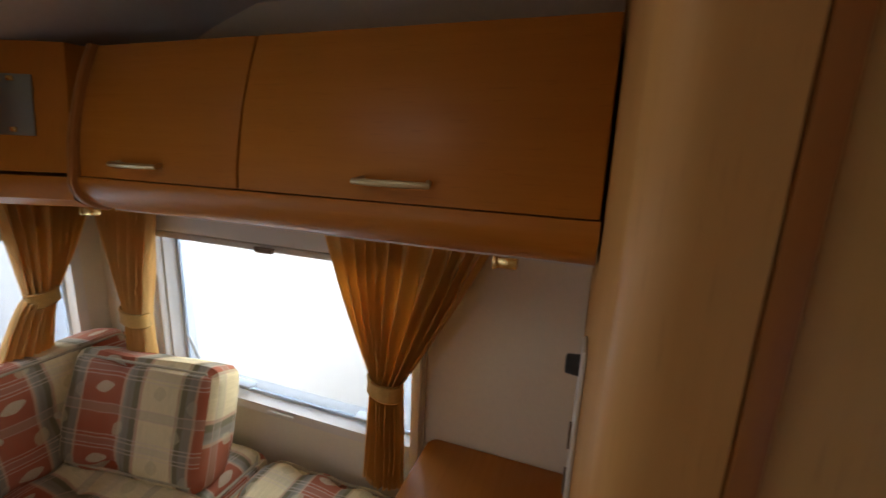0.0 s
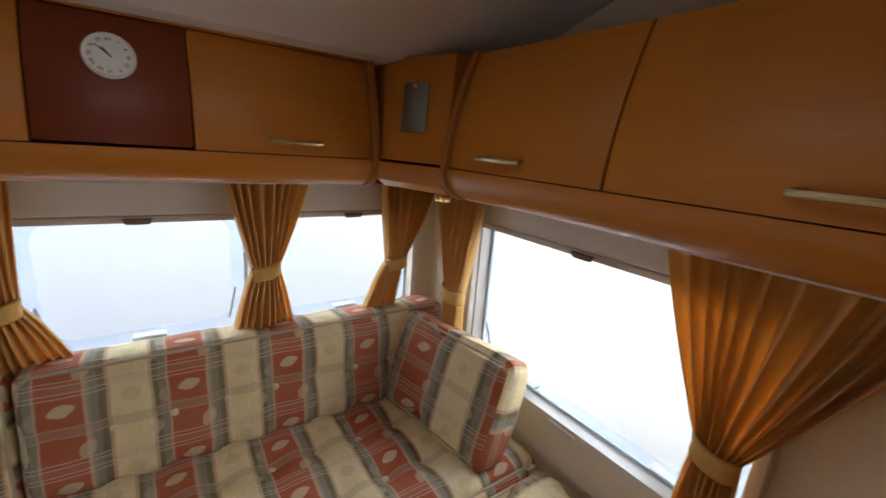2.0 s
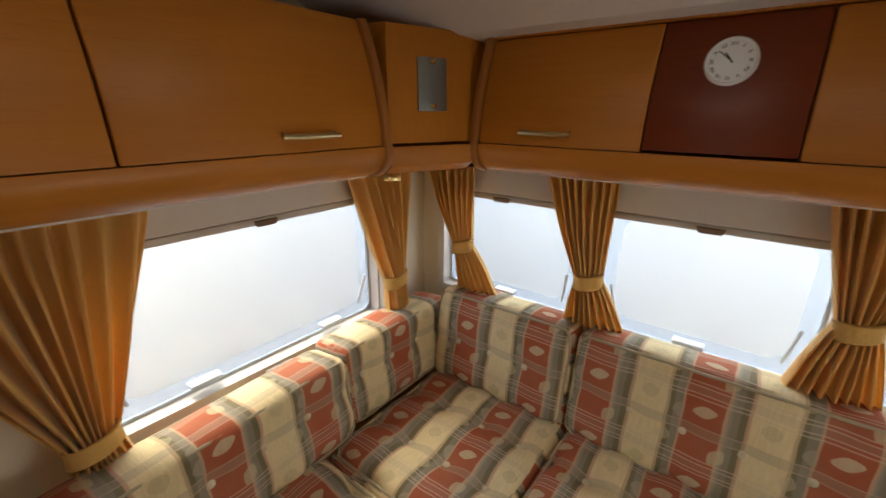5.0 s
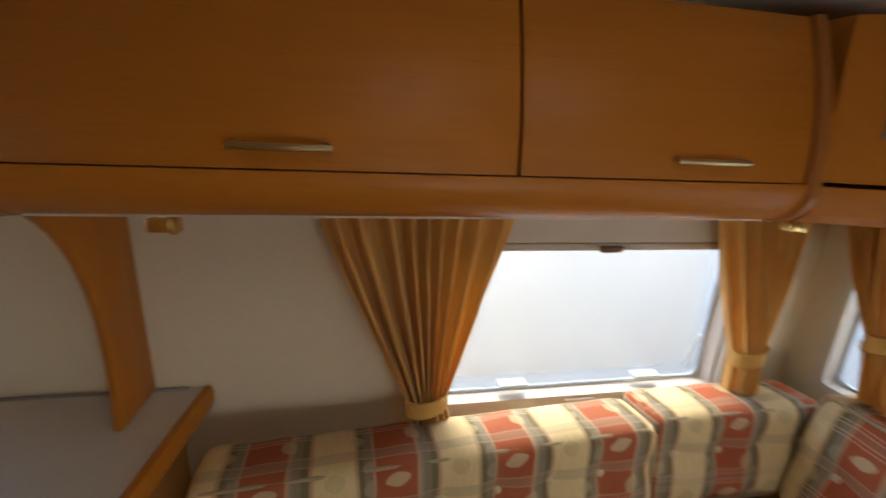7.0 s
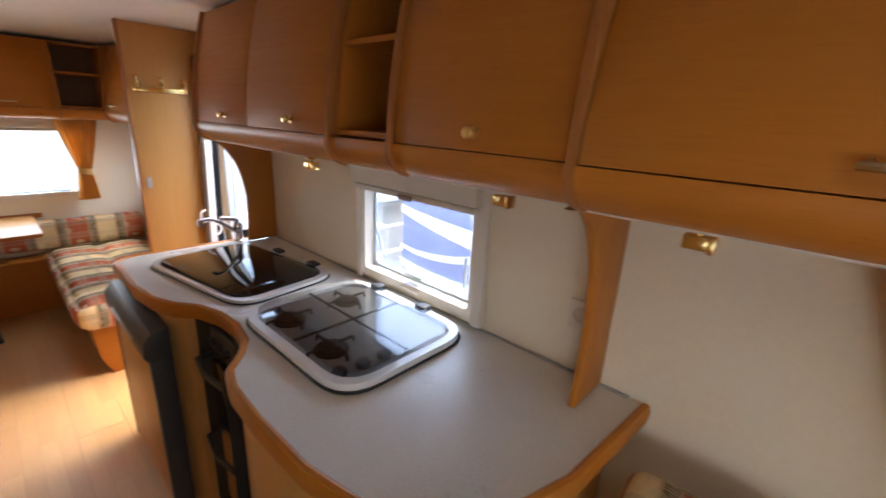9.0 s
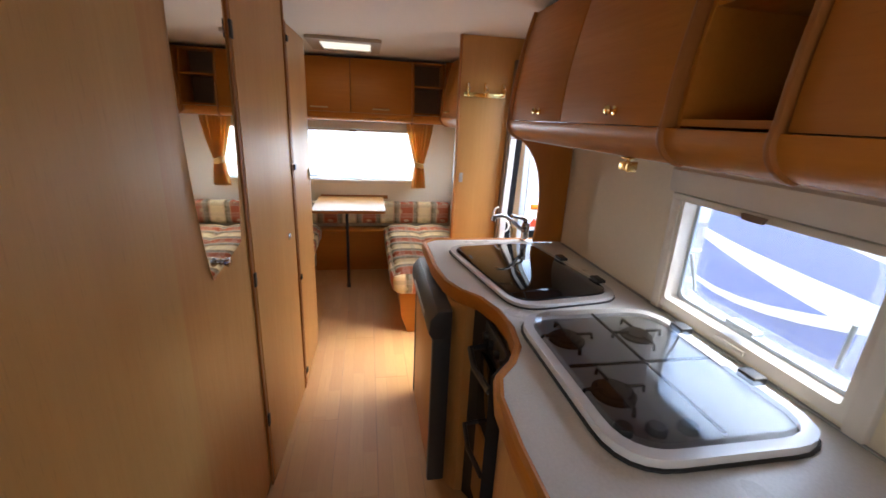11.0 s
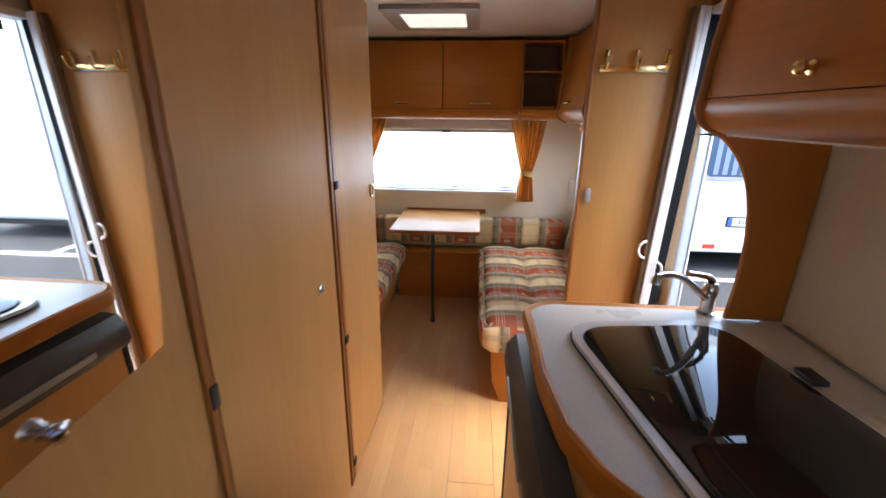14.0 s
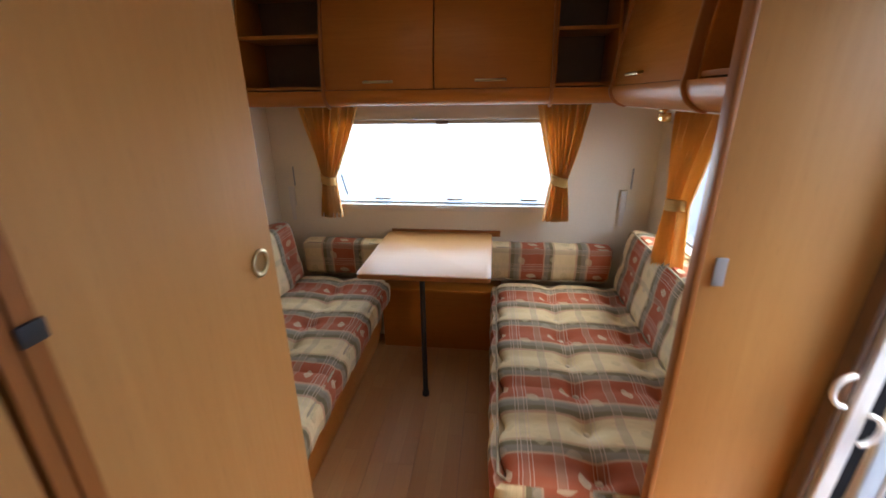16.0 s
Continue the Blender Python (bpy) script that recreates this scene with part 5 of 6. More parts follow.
# dinette benches
BZ = 0.465
for pl, yb in (([(-1.046, 0.0), (-0.56, 0.0), (-0.325, 0.0), (-0.280, 0.12), (-0.265, 0.31), (-1.046, 0.31)], 1.430), ([(WR - 0.004, 0.0), (0.50, 0.0), (0.47, 0.12), (0.455, 0.31), (WR - 0.004, 0.31)], 1.99)):
    r = thing("dinette_bench", (pl[0][0], 0.7, 0), "beech bench box with a curved front", "bench", "dinette benches")
    part("box", prism(pl, "y", 0.12, yb, 0.003), M_WOOD_X, r)
r = thing("low_shelf", (0.08, 0.1, 0), "narrow beech shelf under the dinette table", "shelf")
part("board", box(-0.262, 0.452, 0.004, 0.17, 0.40, 0.418, 0.003), M_WOOD_X, r)
part("back_panel", box(-0.262, 0.452, 0.11, 0.125, 0.0, 0.395), M_WOOD_X, r)


def bench_seat(x0, x1, y0, y1, label):
    m = Matrix.Translation(((x0 + x1) / 2, (y0 + y1) / 2, BZ - 0.0775)) @ pose(0, 0, 0, 0, 0, 90)
    d = (y1 - y0, x1 - x0, 0.155)
    return cushion("bench_cushion", m, d, M_PLAID_B, label, "dinette cushions", shift=0.0, r=0.05, quilt=(0.1825, 0.30), amp=0.036, buttons=True)


bench_seat(-0.90, -0.215, 0.125, 1.458, "plaid dinette bench cushion with quilted bands")
bench_seat(0.400, 0.96, 0.125, 1.95, "plaid dinette bench cushion with quilted bands")
back(-1.03, -0.885, 0.14, 1.455, BZ - 0.02, 0.80, "y", 8, 0.0, "plaid dinette backrest cushion along the side wall", M_PLAID_B, "dinette cushions", quilt=(0.1825, 0.17))
back(0.93, 1.065, 0.14, 1.90, BZ - 0.02, 0.80, "y", 8, 0.0, "plaid dinette backrest cushion along the side wall", M_PLAID_B, "dinette cushions", -1, quilt=(0.1825, 0.17))
back(-0.86, 0.92, 0.015, 0.115, BZ - 0.0, 0.680, "x", 2, 0.131, "plaid dinette backrest cushion under the rear window", M_PLAID_B, "dinette cushions", quilt=(0.1825, 0.5))

# table
tbl = thing("dinette_table", (0.08, 0.35, 0), "beech topped dinette table on one dark metal leg", "table")
part("tabletop", prism(rounded(-0.195, 0.410, 0.015, 0.655, 0.025), "z", 0.698, 0.722, 0.004), M_TABLE, tbl)
part("edge_band", ring(rounded(-0.198, 0.413, 0.012, 0.658, 0.026), rounded(-0.194, 0.409, 0.016, 0.654, 0.025), "z", 0.698, 0.719), M_EDGE, tbl)
part("leg", tube([(0.125, 0.561, 0.0), (0.125, 0.561, 0.698)], 0.013, 12), M_BLACK, tbl, "dark metal leg")
part("foot", lathe([(0.018, 0), (0.018, 0.02), (0.013, 0.03)], Matrix.Translation((0.125, 0.561, 0))), M_BLACK, tbl)
part("wall_rail", box(-0.245, 0.395, 0.004, 0.014, 0.70, 0.735, 0.002), M_EDGE, tbl)


# ---- curtains ----
def curtain(side, top, tie, foot, z_tie, z_foot, folds, label="amber gathered curtain held by a tieback", z_top=1.44, dist=0.105, seed=0):
    """A gathered curtain. top, tie, foot: (u0, u1) at the rail, at the tieback and at the hem."""
    mid = (tie[0] + tie[1]) / 2
    tie = (mid + (tie[0] - mid) * 0.82, mid + (tie[1] - mid) * 0.82)
    root = thing("curtain", at_wall(side, dist, (foot[0] + foot[1]) / 2, z_foot), label, "curtain", "curtains")
    rnd = random.Random(seed)
    ph = [rnd.uniform(-0.5, 0.5) for _ in range(6)]
    folds += 1
    nu, nz = folds * 9, 30
    bm = bmesh.new()
    rows = []
    for k in range(nz + 1):
        s = k / nz
        z = z_top + (z_foot - z_top) * s
        if z >= z_tie:
            t = (z_top - z) / (z_top - z_tie)
            e = t ** 1.12
            a, b = top[0] + (tie[0] - top[0]) * e, top[1] + (tie[1] - top[1]) * e
        else:
            t = (z_tie - z) / (z_tie - z_foot)
            e = t ** 0.75
            a, b = tie[0] + (foot[0] - tie[0]) * e, tie[1] + (foot[1] - tie[1]) * e
        squeeze = min(1.0, (b - a) / max(1e-3, top[1] - top[0]))
        row = []
        for i in range(nu + 1):
            f = i / nu
            g = f + 0.025 * math.sin(2 * math.pi * (f * 1.7 + ph[0])) + 0.012 * math.sin(9 * f + ph[1] + 2 * s)
            w = math.sin(2 * math.pi * folds * g + ph[2] + 0.8 * math.sin(3 * s + ph[3]))
            depth = (0.027 + 0.007 * math.sin(5 * f + ph[4])) * (0.55 + 0.45 * (1 - abs(squeeze - 0.6))) * (0.6 + 0.4 * min(1.0, 3 * s))
            bulge = 0.03 * math.sin(math.pi * f) * (1 - squeeze)
            u = a + (b - a) * f + 0.25 * (b - a) / folds * math.cos(2 * math.pi * folds * g) * 0.35
            hem = 0.012 * math.sin(2 * math.pi * folds * g + 1.0) * (s ** 8)
            row.append(bm.verts.new(at_wall(side, dist + depth * w + bulge, u, z + hem)))
        rows.append(row)
    for r0, r1 in zip(rows, rows[1:]):
        for i in range(nu):
            bm.faces.new((r0[i], r0[i + 1], r1[i + 1], r1[i]))
    cloth = part("drape", bm, M_CURTAIN, root)
    so = cloth.modifiers.new("thickness", "SOLIDIFY")
    so.thickness = 0.0025
    # tieback band, wrapped round the gathered cloth
    c, h = (tie[0] + tie[1]) / 2, (tie[1] - tie[0]) / 2 + 0.004
    bm = bmesh.new()
    rings = []
    for zz, grow in ((-0.025, -0.002), (-0.020, 0.002), (0.0, 0.0), (0.020, 0.002), (0.025, -0.002)):
        rings.append([bm.verts.new(at_wall(side, dist + 0.016 + (0.036 + grow) * math.sin(a), c + (h + grow) * math.cos(a), z_tie + zz + 0.01 * math.cos(a))) for a in [2 * math.pi * q / 24 for q in range(24)]])
    for r0, r1 in zip(rings, rings[1:]):
        for q in range(24):
            bm.faces.new((r0[q], r0[(q + 1) % 24], r1[(q + 1) % 24], r1[q]))
    bmesh.ops.recalc_face_normals(bm, faces=bm.faces[:])
    band = part("tieback", bm, M_TIE, root, "amber cloth tieback band")
    band.modifiers.new("thickness", "SOLIDIFY").thickness = 0.004
    return root


# lounge end wall
curtain("front", (-0.955, -0.715), (-0.800, -0.706), (-0.765, -0.575), 1.095, 0.875, 6, seed=1)
curtain("front", (-0.445, -0.210), (-0.312, -0.217), (-0.335, -0.122), 1.075, 0.875, 7, seed=2)
curtain("front", (0.240, 0.505), (0.306, 0.405), (0.243, 0.450), 1.118, 0.875, 7, seed=3)
curtain("front", (0.770, 1.030), (0.787, 0.882), (0.685, 0.838), 1.100, 0.875, 6, seed=4)
# door side
curtain("left", (4.395, 4.884), (4.607, 4.727), (4.615, 4.745), 0.893, 0.765, 9, "wide amber curtain gathered by a tieback", seed=5)
curtain("left", (5.400, 5.738), (5.562, 5.674), (5.580, 5.690), 0.975, 0.815, 6, seed=6)
# wardrobe side
curtain("right", (4.400, 4.878), (4.628, 4.730), (4.628, 4.750), 0.990, 0.690, 9, "wide amber curtain gathered by a tieback", seed=7)
curtain("right", (5.470, 5.772), (5.540, 5.655), (5.552, 5.655), 1.025, 0.820, 6, seed=8)
# dinette
curtain("rear", (0.51, 0.848), (0.667, 0.753), (0.650, 0.782), 1.045, 0.840, 7, seed=9)
curtain("rear", (-0.667, -0.405), (-0.582, -0.490), (-0.598, -0.465), 1.048, 0.832, 7, seed=10)
curtain("left", (0.41, 0.80), (0.515, 0.660), (0.440, 0.690), 1.045, 0.72, 7, seed=11)


# ---- small lamps under the cabinets ----
def spot(side, d, u, tilt=0.0):
    root = thing("spot_lamp", at_wall(side, d, u, 1.418), "small polished brass spot lamp under the cabinet", "lamp", "brass spot lamps")
    o = at_wall(side, d, u, 1.4195)
    ax = at_wall(side, 0, 1, 0) - at_wall(side, 0, 0, 0)
    across = at_wall(side, 1, 0, 0) - at_wall(side, 0, 0, 0)
    turn = Matrix((ax, across, Vector((0, 0, 1)))).transposed().to_4x4()

    def block(l, w, z0, z1, at=0.0):
        b2 = box(at - l / 2, at + l / 2, -w / 2, w / 2, z0, z1, 0.0025)
        b2.transform(Matrix.Translation(o) @ turn)
        bmesh.ops.recalc_face_normals(b2, faces=b2.faces[:])
        return b2
    part("base", block(0.040, 0.030, -0.006, 0.0), M_BRASS, root)
    part("stem", tube([o - Vector((0, 0, 0.005)), o - Vector((0, 0, 0.016))], 0.005), M_BRASS, root)
    part("shade", block(0.036, 0.026, -0.036, -0.013, -0.004), M_BRASS, root, "small square brass lamp head")
    part("rim", block(0.009, 0.031, -0.039, -0.011, 0.019), M_BRASS, root)
    return root


for u, d in ((4.185, 0.275), (5.47, 0.26), (3.794, 0.255), (3.053, 0.29)):
    spot("left", d, u)
for u, d in ((4.365, 0.245), (5.52, 0.25)):
    spot("right", d, u)
spot("left", 0.30, 0.80)

# ceiling lamp over the dinette passage
lamp = thing("ceiling_light", (0.09, 0.80, CEIL), "rectangular ceiling light with white diffuser in a beige frame", "ceiling light")
part("frame", ring(rounded(-0.150, 0.345, 0.535, 1.070, 0.02), rounded(-0.080, 0.262, 0.590, 0.965, 0.02), "z", CEIL - 0.022, CEIL - 0.001), plain("lamp_frame_taupe", (0.40, 0.34, 0.28), 0.5), lamp)
m_diff, nt_, b_ = nodes_of("lit_diffuser")
b_.inputs["Base Color"].default_value = (0.85, 0.83, 0.76, 1)
b_.inputs["Emission Color"].default_value = (1.0, 0.96, 0.86, 1)
b_.inputs["Emission Strength"].default_value = 0.10
part("diffuser", prism(rounded(-0.080, 0.262, 0.590, 0.965, 0.02), "z", CEIL - 0.016, CEIL - 0.006, 0.003), m_diff, lamp, "white translucent diffuser")

# unseen roof hatch over the lounge, added for the fill lamp; its dome is opaque
hatch = thing("added_roof_hatch", (0.02, 4.85, CEIL), "unseen roof hatch in a cream frame, added around a fill lamp", "roof hatch")
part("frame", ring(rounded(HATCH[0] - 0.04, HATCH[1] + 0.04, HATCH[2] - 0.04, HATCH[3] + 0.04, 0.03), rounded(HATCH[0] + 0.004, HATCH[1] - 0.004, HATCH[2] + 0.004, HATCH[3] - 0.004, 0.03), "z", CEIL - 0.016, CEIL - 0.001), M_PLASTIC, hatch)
part("dome", prism(rounded(HATCH[0] - 0.02, HATCH[1] + 0.02, HATCH[2] - 0.02, HATCH[3] + 0.02, 0.04), "z", 2.021, 2.05), M_WHITE, hatch, "opaque white dome closing the hatch above the fill lamp")

# belt fixings on the rear wall
for x in (-0.90, 0.99):
    r = thing("seat_belt_anchor", (x, 0.01, 0.85), "pale wall-mounted belt anchor beside the window", "belt anchor", "belt anchors")
    part("plate", box(x - 0.018, x + 0.018, 0.001, 0.018, 0.86, 0.98, 0.004), M_PLASTIC, r)
    part("rod", tube([(x - 0.03, 0.02, 0.99), (x - 0.03, 0.02, 1.10)], 0.004), M_GREY, r)
    part("strap", box(x - 0.012, x + 0.012, 0.016, 0.020, 0.78, 0.87), M_PLASTIC, r)

# ---- outside ----
GZ = -0.45


def asphalt():
    m, nt, b = nodes_of("asphalt")
    v = coords(nt)
    fine, mid, broad = noisy(nt, v, 220.0, 2.0), noisy(nt, v, 18.0), noisy(nt, v, 0.6)
    c = mixer(nt, fine, (0.010, 0.0105, 0.012), (0.050, 0.051, 0.053))
    c = mixer(nt, calc(nt, "MULTIPLY", mid, 0.3), c, (0.022, 0.022, 0.024))
    c = mixer(nt, calc(nt, "MULTIPLY", broad, 0.4), c, (0.040, 0.040, 0.040))
    nt.links.new(c, b.inputs["Base Color"])
    b.inputs["Roughness"].default_value = 0.85
    bumped(nt, b, fine, 0.4, 0.004)
    return m


M_ASPHALT = asphalt()
M_LINE = plain("road_paint", (0.72, 0.72, 0.70), 0.6, vary=0.2, scale=40)
M_BODY = plain("white_caravan_skin", (0.80, 0.80, 0.79), 0.35, vary=0.04, scale=60, bump=0.1)
M_GLASSDARK = plain("tinted_window", (0.07, 0.10, 0.15), 0.08, vary=0.1)
M_ORANGE = plain("orange_lens", (0.75, 0.19, 0.02), 0.2)
M_REDLENS = plain("red_lens", (0.65, 0.05, 0.02), 0.25)
M_BLUE = plain("blue_vehicle_paint", (0.05, 0.12, 0.48), 0.35, vary=0.1)
M_NET = plain("net_curtain", (0.20, 0.25, 0.32), 0.8)
bm = bmesh.new()
gv = [bm.verts.new(p) for p in ((-400, -400, GZ), (400, -400, GZ), (400, 400, GZ), (-400, 400, GZ))]
bm.faces.new(gv)
tagged(new("ground", mesh_of(bm, "ground", M_ASPHALT)), "grey asphalt car park", "ground", kind="structure")
for i, (x0, x1, ya, yb) in enumerate(((-9.0, -2.52, -0.52, -0.40), (-9.0, -2.6, -1.76, -1.65), (-5.11, -5.0, -6.0, -1.76), (-1.62, -1.50, 0.78, 1.9))):
    tagged(new("road_marking", mesh_of(box(x0, x1, ya, yb, GZ, GZ + 0.004), "road_marking", M_LINE)), "white painted parking line", "road marking", kind="structure")


def parked(x0, x1, y0, y1, z1, label, stripe=None, group="parked caravans"):
    """A plain parked caravan body with rounded edges, roof line, skirt, wheels and a window on each long side."""
    root = thing("caravan", ((x0 + x1) / 2, (y0 + y1) / 2, GZ), label, "caravan", group)
    part("body", box(x0, x1, y0, y1, GZ + 0.28, z1, 0.10, 3), M_BODY, root)
    part("roof_rail", box(x0 + 0.06, x1 - 0.06, y0 + 0.06, y1 - 0.06, z1 - 0.01, z1 + 0.03, 0.01), M_BODY, root)
    part("underframe", box(x0 + 0.15, x1 - 0.15, y0 + 0.15, y1 - 0.15, GZ + 0.18, GZ + 0.30), M_BLACK, root)
    cx, cy = (x0 + x1) / 2, (y0 + y1) / 2
    long_y = (y1 - y0) > (x1 - x0)
    for s in (-1, 1):
        if long_y:
            m = Matrix.Translation(((x1 - 0.12) if s > 0 else (x0 + 0.12), cy, GZ + 0.30)) @ pose(0, 0, 0, 0, 90, 0)
        else:
            m = Matrix.Translation((cx, (y1 - 0.12) if s > 0 else (y0 + 0.12), GZ + 0.30)) @ pose(0, 0, 0, 90, 0, 0)
        part("wheel", lathe([(0.0, -0.09), (0.26, -0.09), (0.30, -0.05), (0.30, 0.05), (0.26, 0.09), (0.0, 0.09)], m, 24), M_BLACK, root)
    return root


def caravan_with_plate():
    """The caravan that faces the entrance: window, number plate, lamps, reflectors and jacks on its end."""
    x0, x1, yf = -4.66, -2.40, -2.10
    root = parked(x0, x1, -7.6, yf, 1.96, "white caravan with number plate and red reflectors, parked on the asphalt")
    part("roof_cap", box(x0 + 0.02, x1 - 0.02, yf - 0.25, yf + 0.012, 1.435, 1.452, 0.004), M_GREY, root)
    part("window", prism(rounded(-3.80, -2.98, 0.76, 1.41, 0.06), "y", yf, yf + 0.018), M_GLASSDARK, root, "tinted window with net curtain")
    part("window_trim", ring(rounded(-3.83, -2.95, 0.73, 1.44, 0.07), rounded(-3.795, -2.985, 0.765, 1.405, 0.06), "y", yf, yf + 0.022), M_GREY, root)
    for k in range(7):
        x = -3.77 + 0.108 * k
        part("net_fold", box(x, x + 0.06, yf + 0.0185, yf + 0.0195, 0.79, 1.40), M_NET, root)
    part("bumper", box(x0 + 0.05, x1 - 0.05, yf - 0.05, yf + 0.05, -0.20, 0.06, 0.02), M_BODY, root)
    part("lamp_band", box(x0 + 0.04, x1 - 0.04, yf, yf + 0.012, 0.09, 0.33, 0.004), M_BODY, root)
    plate_ = part("number_plate", box(-3.90, -3.36, yf + 0.012, yf + 0.024, 0.145, 0.255, 0.004), M_WHITE, root, "white number plate with blue strip")
    part("plate_frame", ring(rounded(-3.912, -3.348, 0.133, 0.267, 0.01), rounded(-3.898, -3.362, 0.147, 0.253, 0.008), "y", yf + 0.012, yf + 0.027), M_BLACK, root)
    part("plate_strip", box(-3.415, -3.364, yf + 0.0245, yf + 0.0255, 0.150, 0.250), M_BLUE, plate_, "blue strip")
    lettering("plate_text", "3SR 2423", 0.098, Matrix.Translation((-3.655, yf + 0.0255, 0.200)) @ pose(0, 0, 0, 90, 0, 180) @ Matrix.Diagonal((0.98, 1, 1, 1)), M_BLACK, plate_)
    for x in (-4.44, -2.68):
        part("indicator_lamp", box(x - 0.06, x + 0.06, yf + 0.012, yf + 0.05, 0.15, 0.23, 0.012), M_ORANGE, root, "orange indicator lamp")
        tri = [(x - 0.09, -0.13), (x + 0.09, -0.13), (x, 0.02)]
        part("triangle_back", prism([(x - 0.13, -0.155), (x + 0.13, -0.155), (x, 0.055)], "y", yf + 0.05, yf + 0.058), M_WHITE, root)
        part("triangle_reflector", prism(tri, "y", yf + 0.0585, yf + 0.066), M_REDLENS, root, "red triangular reflector")
    for x in (-3.86, -2.84):
        part("jack", tube([(x, yf - 0.10, -0.20), (x - 0.06, yf + 0.02, GZ + 0.02)], 0.028), M_DGREY, root, "steel corner jack")
        part("jack_foot", box(x - 0.12, x - 0.0, yf - 0.03, yf + 0.07, GZ, GZ + 0.02), M_DGREY, root)
    part("side_lamp", box(-3.25, -3.10, yf + 0.05, yf + 0.06, -0.15, -0.09, 0.006), M_REDLENS, root)
    return root


caravan_with_plate()
parked(-7.25, -5.0, -8.2, -2.4, 1.98, "white caravan parked beside another")
parked(-1.7, 3.9, -5.4, -3.1, 2.05, "white caravan parked behind the rear window")
parked(2.2, 4.4, 1.5, 7.2, 2.05, "white caravan parked alongside")
parked(-2.2, 4.6, 7.6, 9.8, 2.05, "white caravan parked beyond the lounge window")
parked(-4.5, -2.3, 4.78, 11.0, 2.05, "white caravan parked alongside")
# blue and white vehicle outside the kitchen window
van = thing("van", (-4.1, 2.6, GZ), "blue parked van with sweeping white stripes", "van")
part("body", box(-5.0, -3.2, 0.75, 4.7, GZ + 0.25, 1.45, 0.10, 3), M_BLUE, van)
part("roof", box(-4.95, -3.23, 0.80, 4.65, 1.45, 1.60, 0.06), M_BODY, van)
part("underframe", box(-4.9, -3.3, 0.9, 4.5, GZ + 0.15, GZ + 0.26), M_BLACK, van)
for k, (ya, yb, za, zb, w) in enumerate(((0.8, 4.6, 1.10, 0.62, 0.16), (0.8, 4.6, 0.62, 0.35, 0.22), (0.8, 4.6, 0.15, 0.95, 0.10), (0.8, 4.6, -0.02, 0.02, 0.20))):
    up = curve((ya, za), (ya + 1.2, za - 0.20), (yb - 1.2, zb + 0.20), (yb, zb), 14)
    low = [(p[0], p[1] - w * (0.4 + 0.6 * math.sin(math.pi * i / 14))) for i, p in enumerate(up)]
    part("stripe", prism(up + low[::-1], "x", -3.199, -3.192 + 0.004 * k), M_BODY, van, "white sweeping stripe")
for yy in (1.5, 3.9):
    part("wheel", lathe([(0.0, -0.10), (0.27, -0.10), (0.32, -0.05), (0.32, 0.05), (0.27, 0.10), (0.0, 0.10)], Matrix.Translation((-3.30, yy, GZ + 0.32)) @ pose(0, 0, 0, 0, 90, 0), 24), M_BLACK, van)


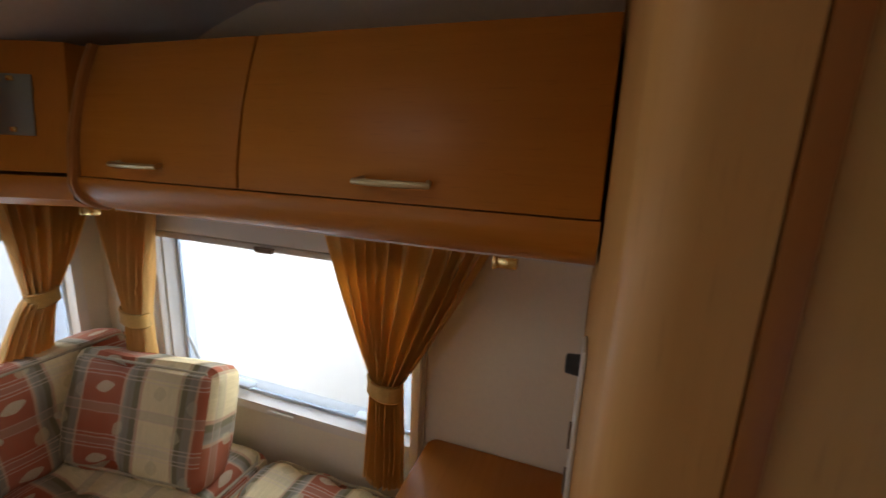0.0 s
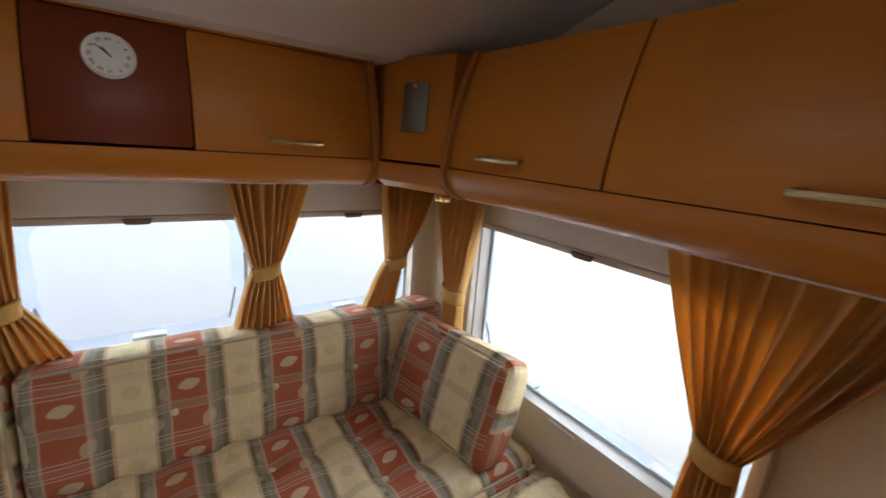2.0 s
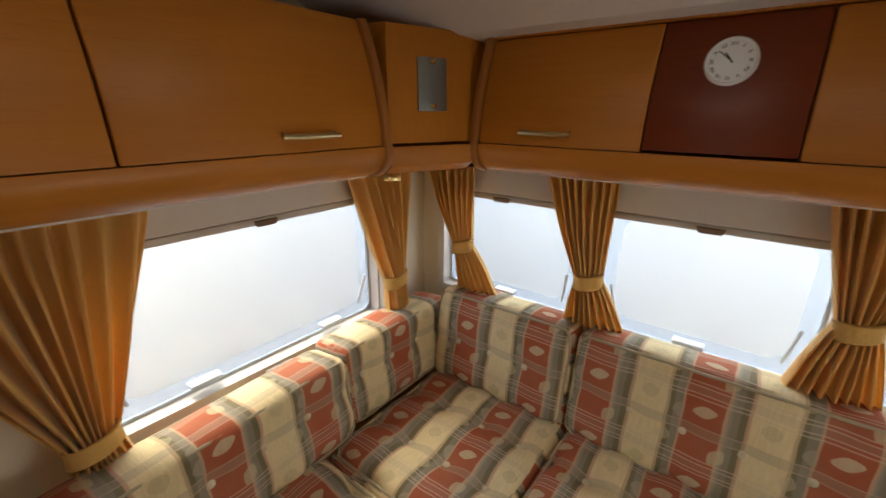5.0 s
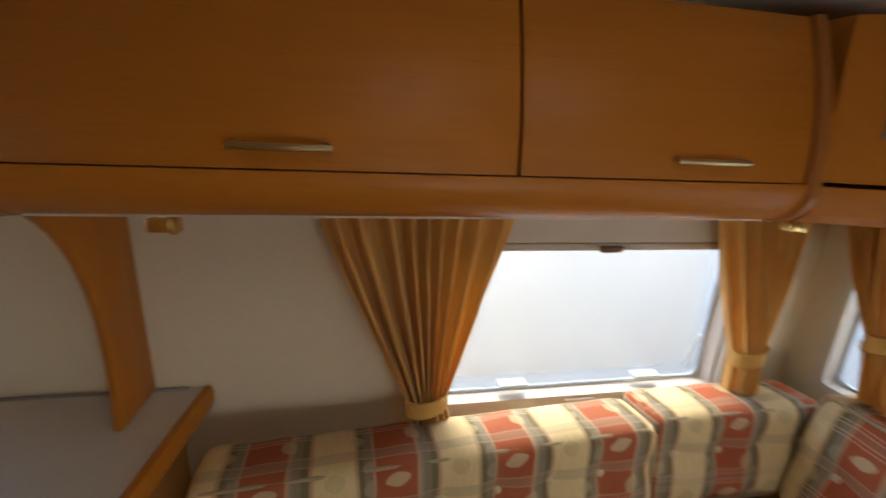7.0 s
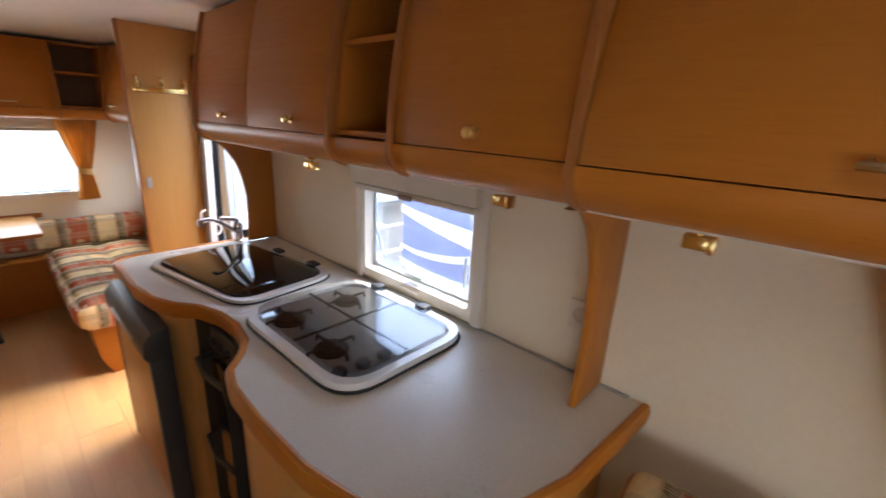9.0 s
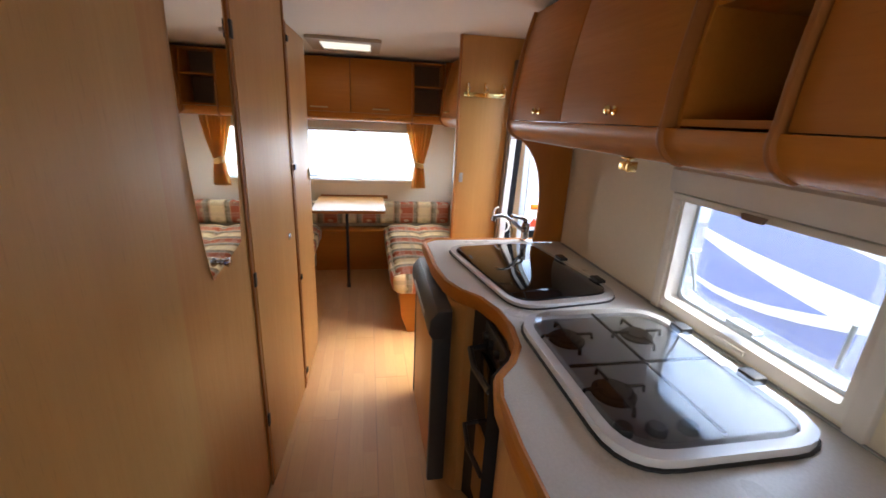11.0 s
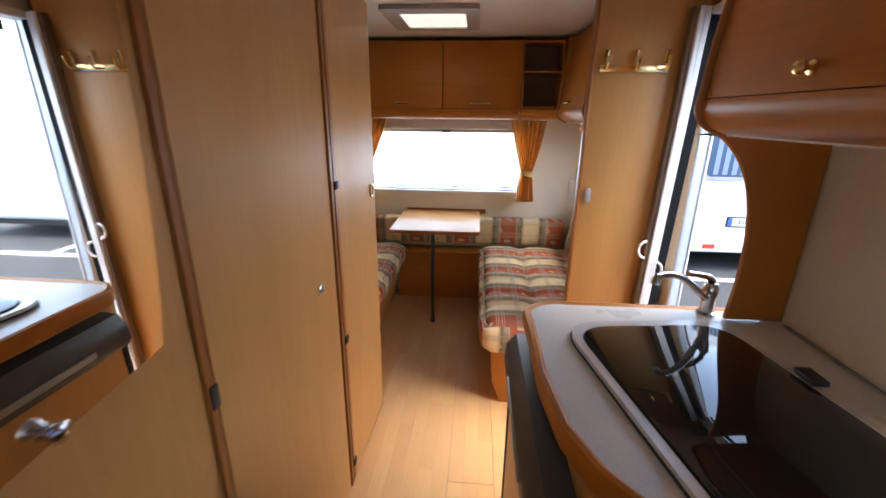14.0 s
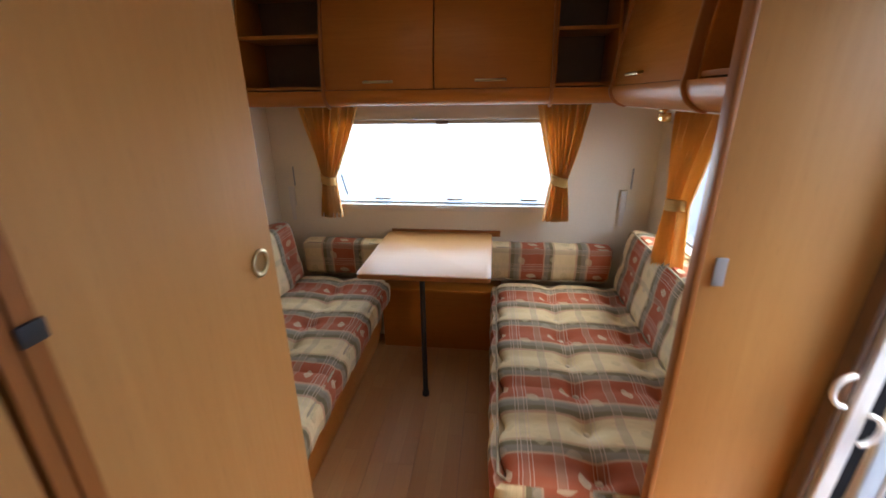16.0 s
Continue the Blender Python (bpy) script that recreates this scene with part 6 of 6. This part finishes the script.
# conifer beyond the caravans
def conifer(x, y, h, seed):
    rnd = random.Random(seed)
    root = thing("tree", (x, y, GZ), "dark green conifer behind the parked caravans", "tree", "trees")
    part("trunk", tube([(x, y, GZ), (x + 0.05, y, GZ + h * 0.5), (x, y, GZ + h * 0.98)], [0.28, 0.16, 0.03], 9), M_EDGE, root, "brown tapered trunk")
    bm = bmesh.new()
    tiers = 46
    for k in range(tiers):
        z = GZ + h * (0.10 + 0.89 * k / tiers)
        reach = 0.30 * h * (1 - k / tiers) ** 0.85 * rnd.uniform(0.7, 1.1) + 0.15
        for q in range(9):
            a = 2 * math.pi * (q / 9 + 0.38 * k) + rnd.uniform(-0.2, 0.2)
            r = reach * rnd.uniform(0.65, 1.1)
            steps = 7
            for s in range(1, steps + 1):
                d = r * s / steps
                cx, cy, cz = x + d * math.cos(a), y + d * math.sin(a), z - 0.18 * d + 0.06 * d * d / max(r, 0.1)
                for _ in range(5):
                    sz = 0.10 + 0.12 * rnd.random()
                    c = Vector((cx + rnd.uniform(-.2, .2), cy + rnd.uniform(-.2, .2), cz + rnd.uniform(-.12, .08)))
                    u = Vector((math.cos(a + rnd.uniform(-1, 1)), math.sin(a + rnd.uniform(-1, 1)), rnd.uniform(-0.6, 0.3))).normalized() * sz
                    v = u.cross(Vector((rnd.uniform(-1, 1), rnd.uniform(-1, 1), rnd.uniform(-1, 1)))).normalized() * sz * 0.3
                    bm.faces.new([bm.verts.new(c - u * 0.5 + v), bm.verts.new(c + u), bm.verts.new(c - u * 0.5 - v)])
    part("crown", bm, M_NEEDLE, root, "crown of small dark needles", smooth=False)


M_NEEDLE = plain("needles", (0.13, 0.18, 0.085), 0.7, vary=0.4, scale=3.0)
conifer(-14.15, -16.6, 5.7, 3)
conifer(-16.3, -16.6, 6.0, 4)
# wooded skyline
def skyline():
    rnd = random.Random(9)
    bm = bmesh.new()
    n = 160
    lo, hi = [], []
    for i in range(n + 1):
        a = 2 * math.pi * i / n
        r = 150.0
        hh = 7 + 5 * noise.noise(Vector((math.cos(a) * 3, math.sin(a) * 3, 0))) + rnd.uniform(0, 2.0)
        lo.append(bm.verts.new((r * math.cos(a), r * math.sin(a), GZ)))
        hi.append(bm.verts.new((r * math.cos(a) * 1.05, r * math.sin(a) * 1.05, GZ + hh)))
    for i in range(n):
        bm.faces.new((lo[i], lo[i + 1], hi[i + 1], hi[i]))
    tagged(new("backdrop", mesh_of(bm, "backdrop", M_HILL)), "distant hazy wooded hills", "hills", kind="structure")


M_HILL = plain("hazy_woods", (0.12, 0.17, 0.16), 0.9, vary=0.3, scale=0.3, large=0.05)
skyline()

# ---- floor boards ----
board_mesh = {}
floor_ob = bpy.data.objects["floor"]
col, bw = 0, 0.193
x = WL
while x < WR - 0.01:
    wd = min(bw, WR - x)
    y = -1.29 * ((col * 0.37) % 1.0)
    while y < YF:
        ya, yb = max(y, 0.0), min(y + 1.29, YF)
        if yb - ya > 0.02:
            key = (round(wd, 3), round(yb - ya, 3))
            if key not in board_mesh:
                board_mesh[key] = mesh_of(box(0.0004, key[0] - 0.0004, 0.0004, key[1] - 0.0004, -0.006, 0.0, 0.0006, 1), "floor_board", M_FLOOR)
            ob = new("floor_board", board_mesh[key])
            ob.parent = floor_ob
            ob.location = (x, ya, 0.0)
        y += 1.29
    x += bw
    col += 1
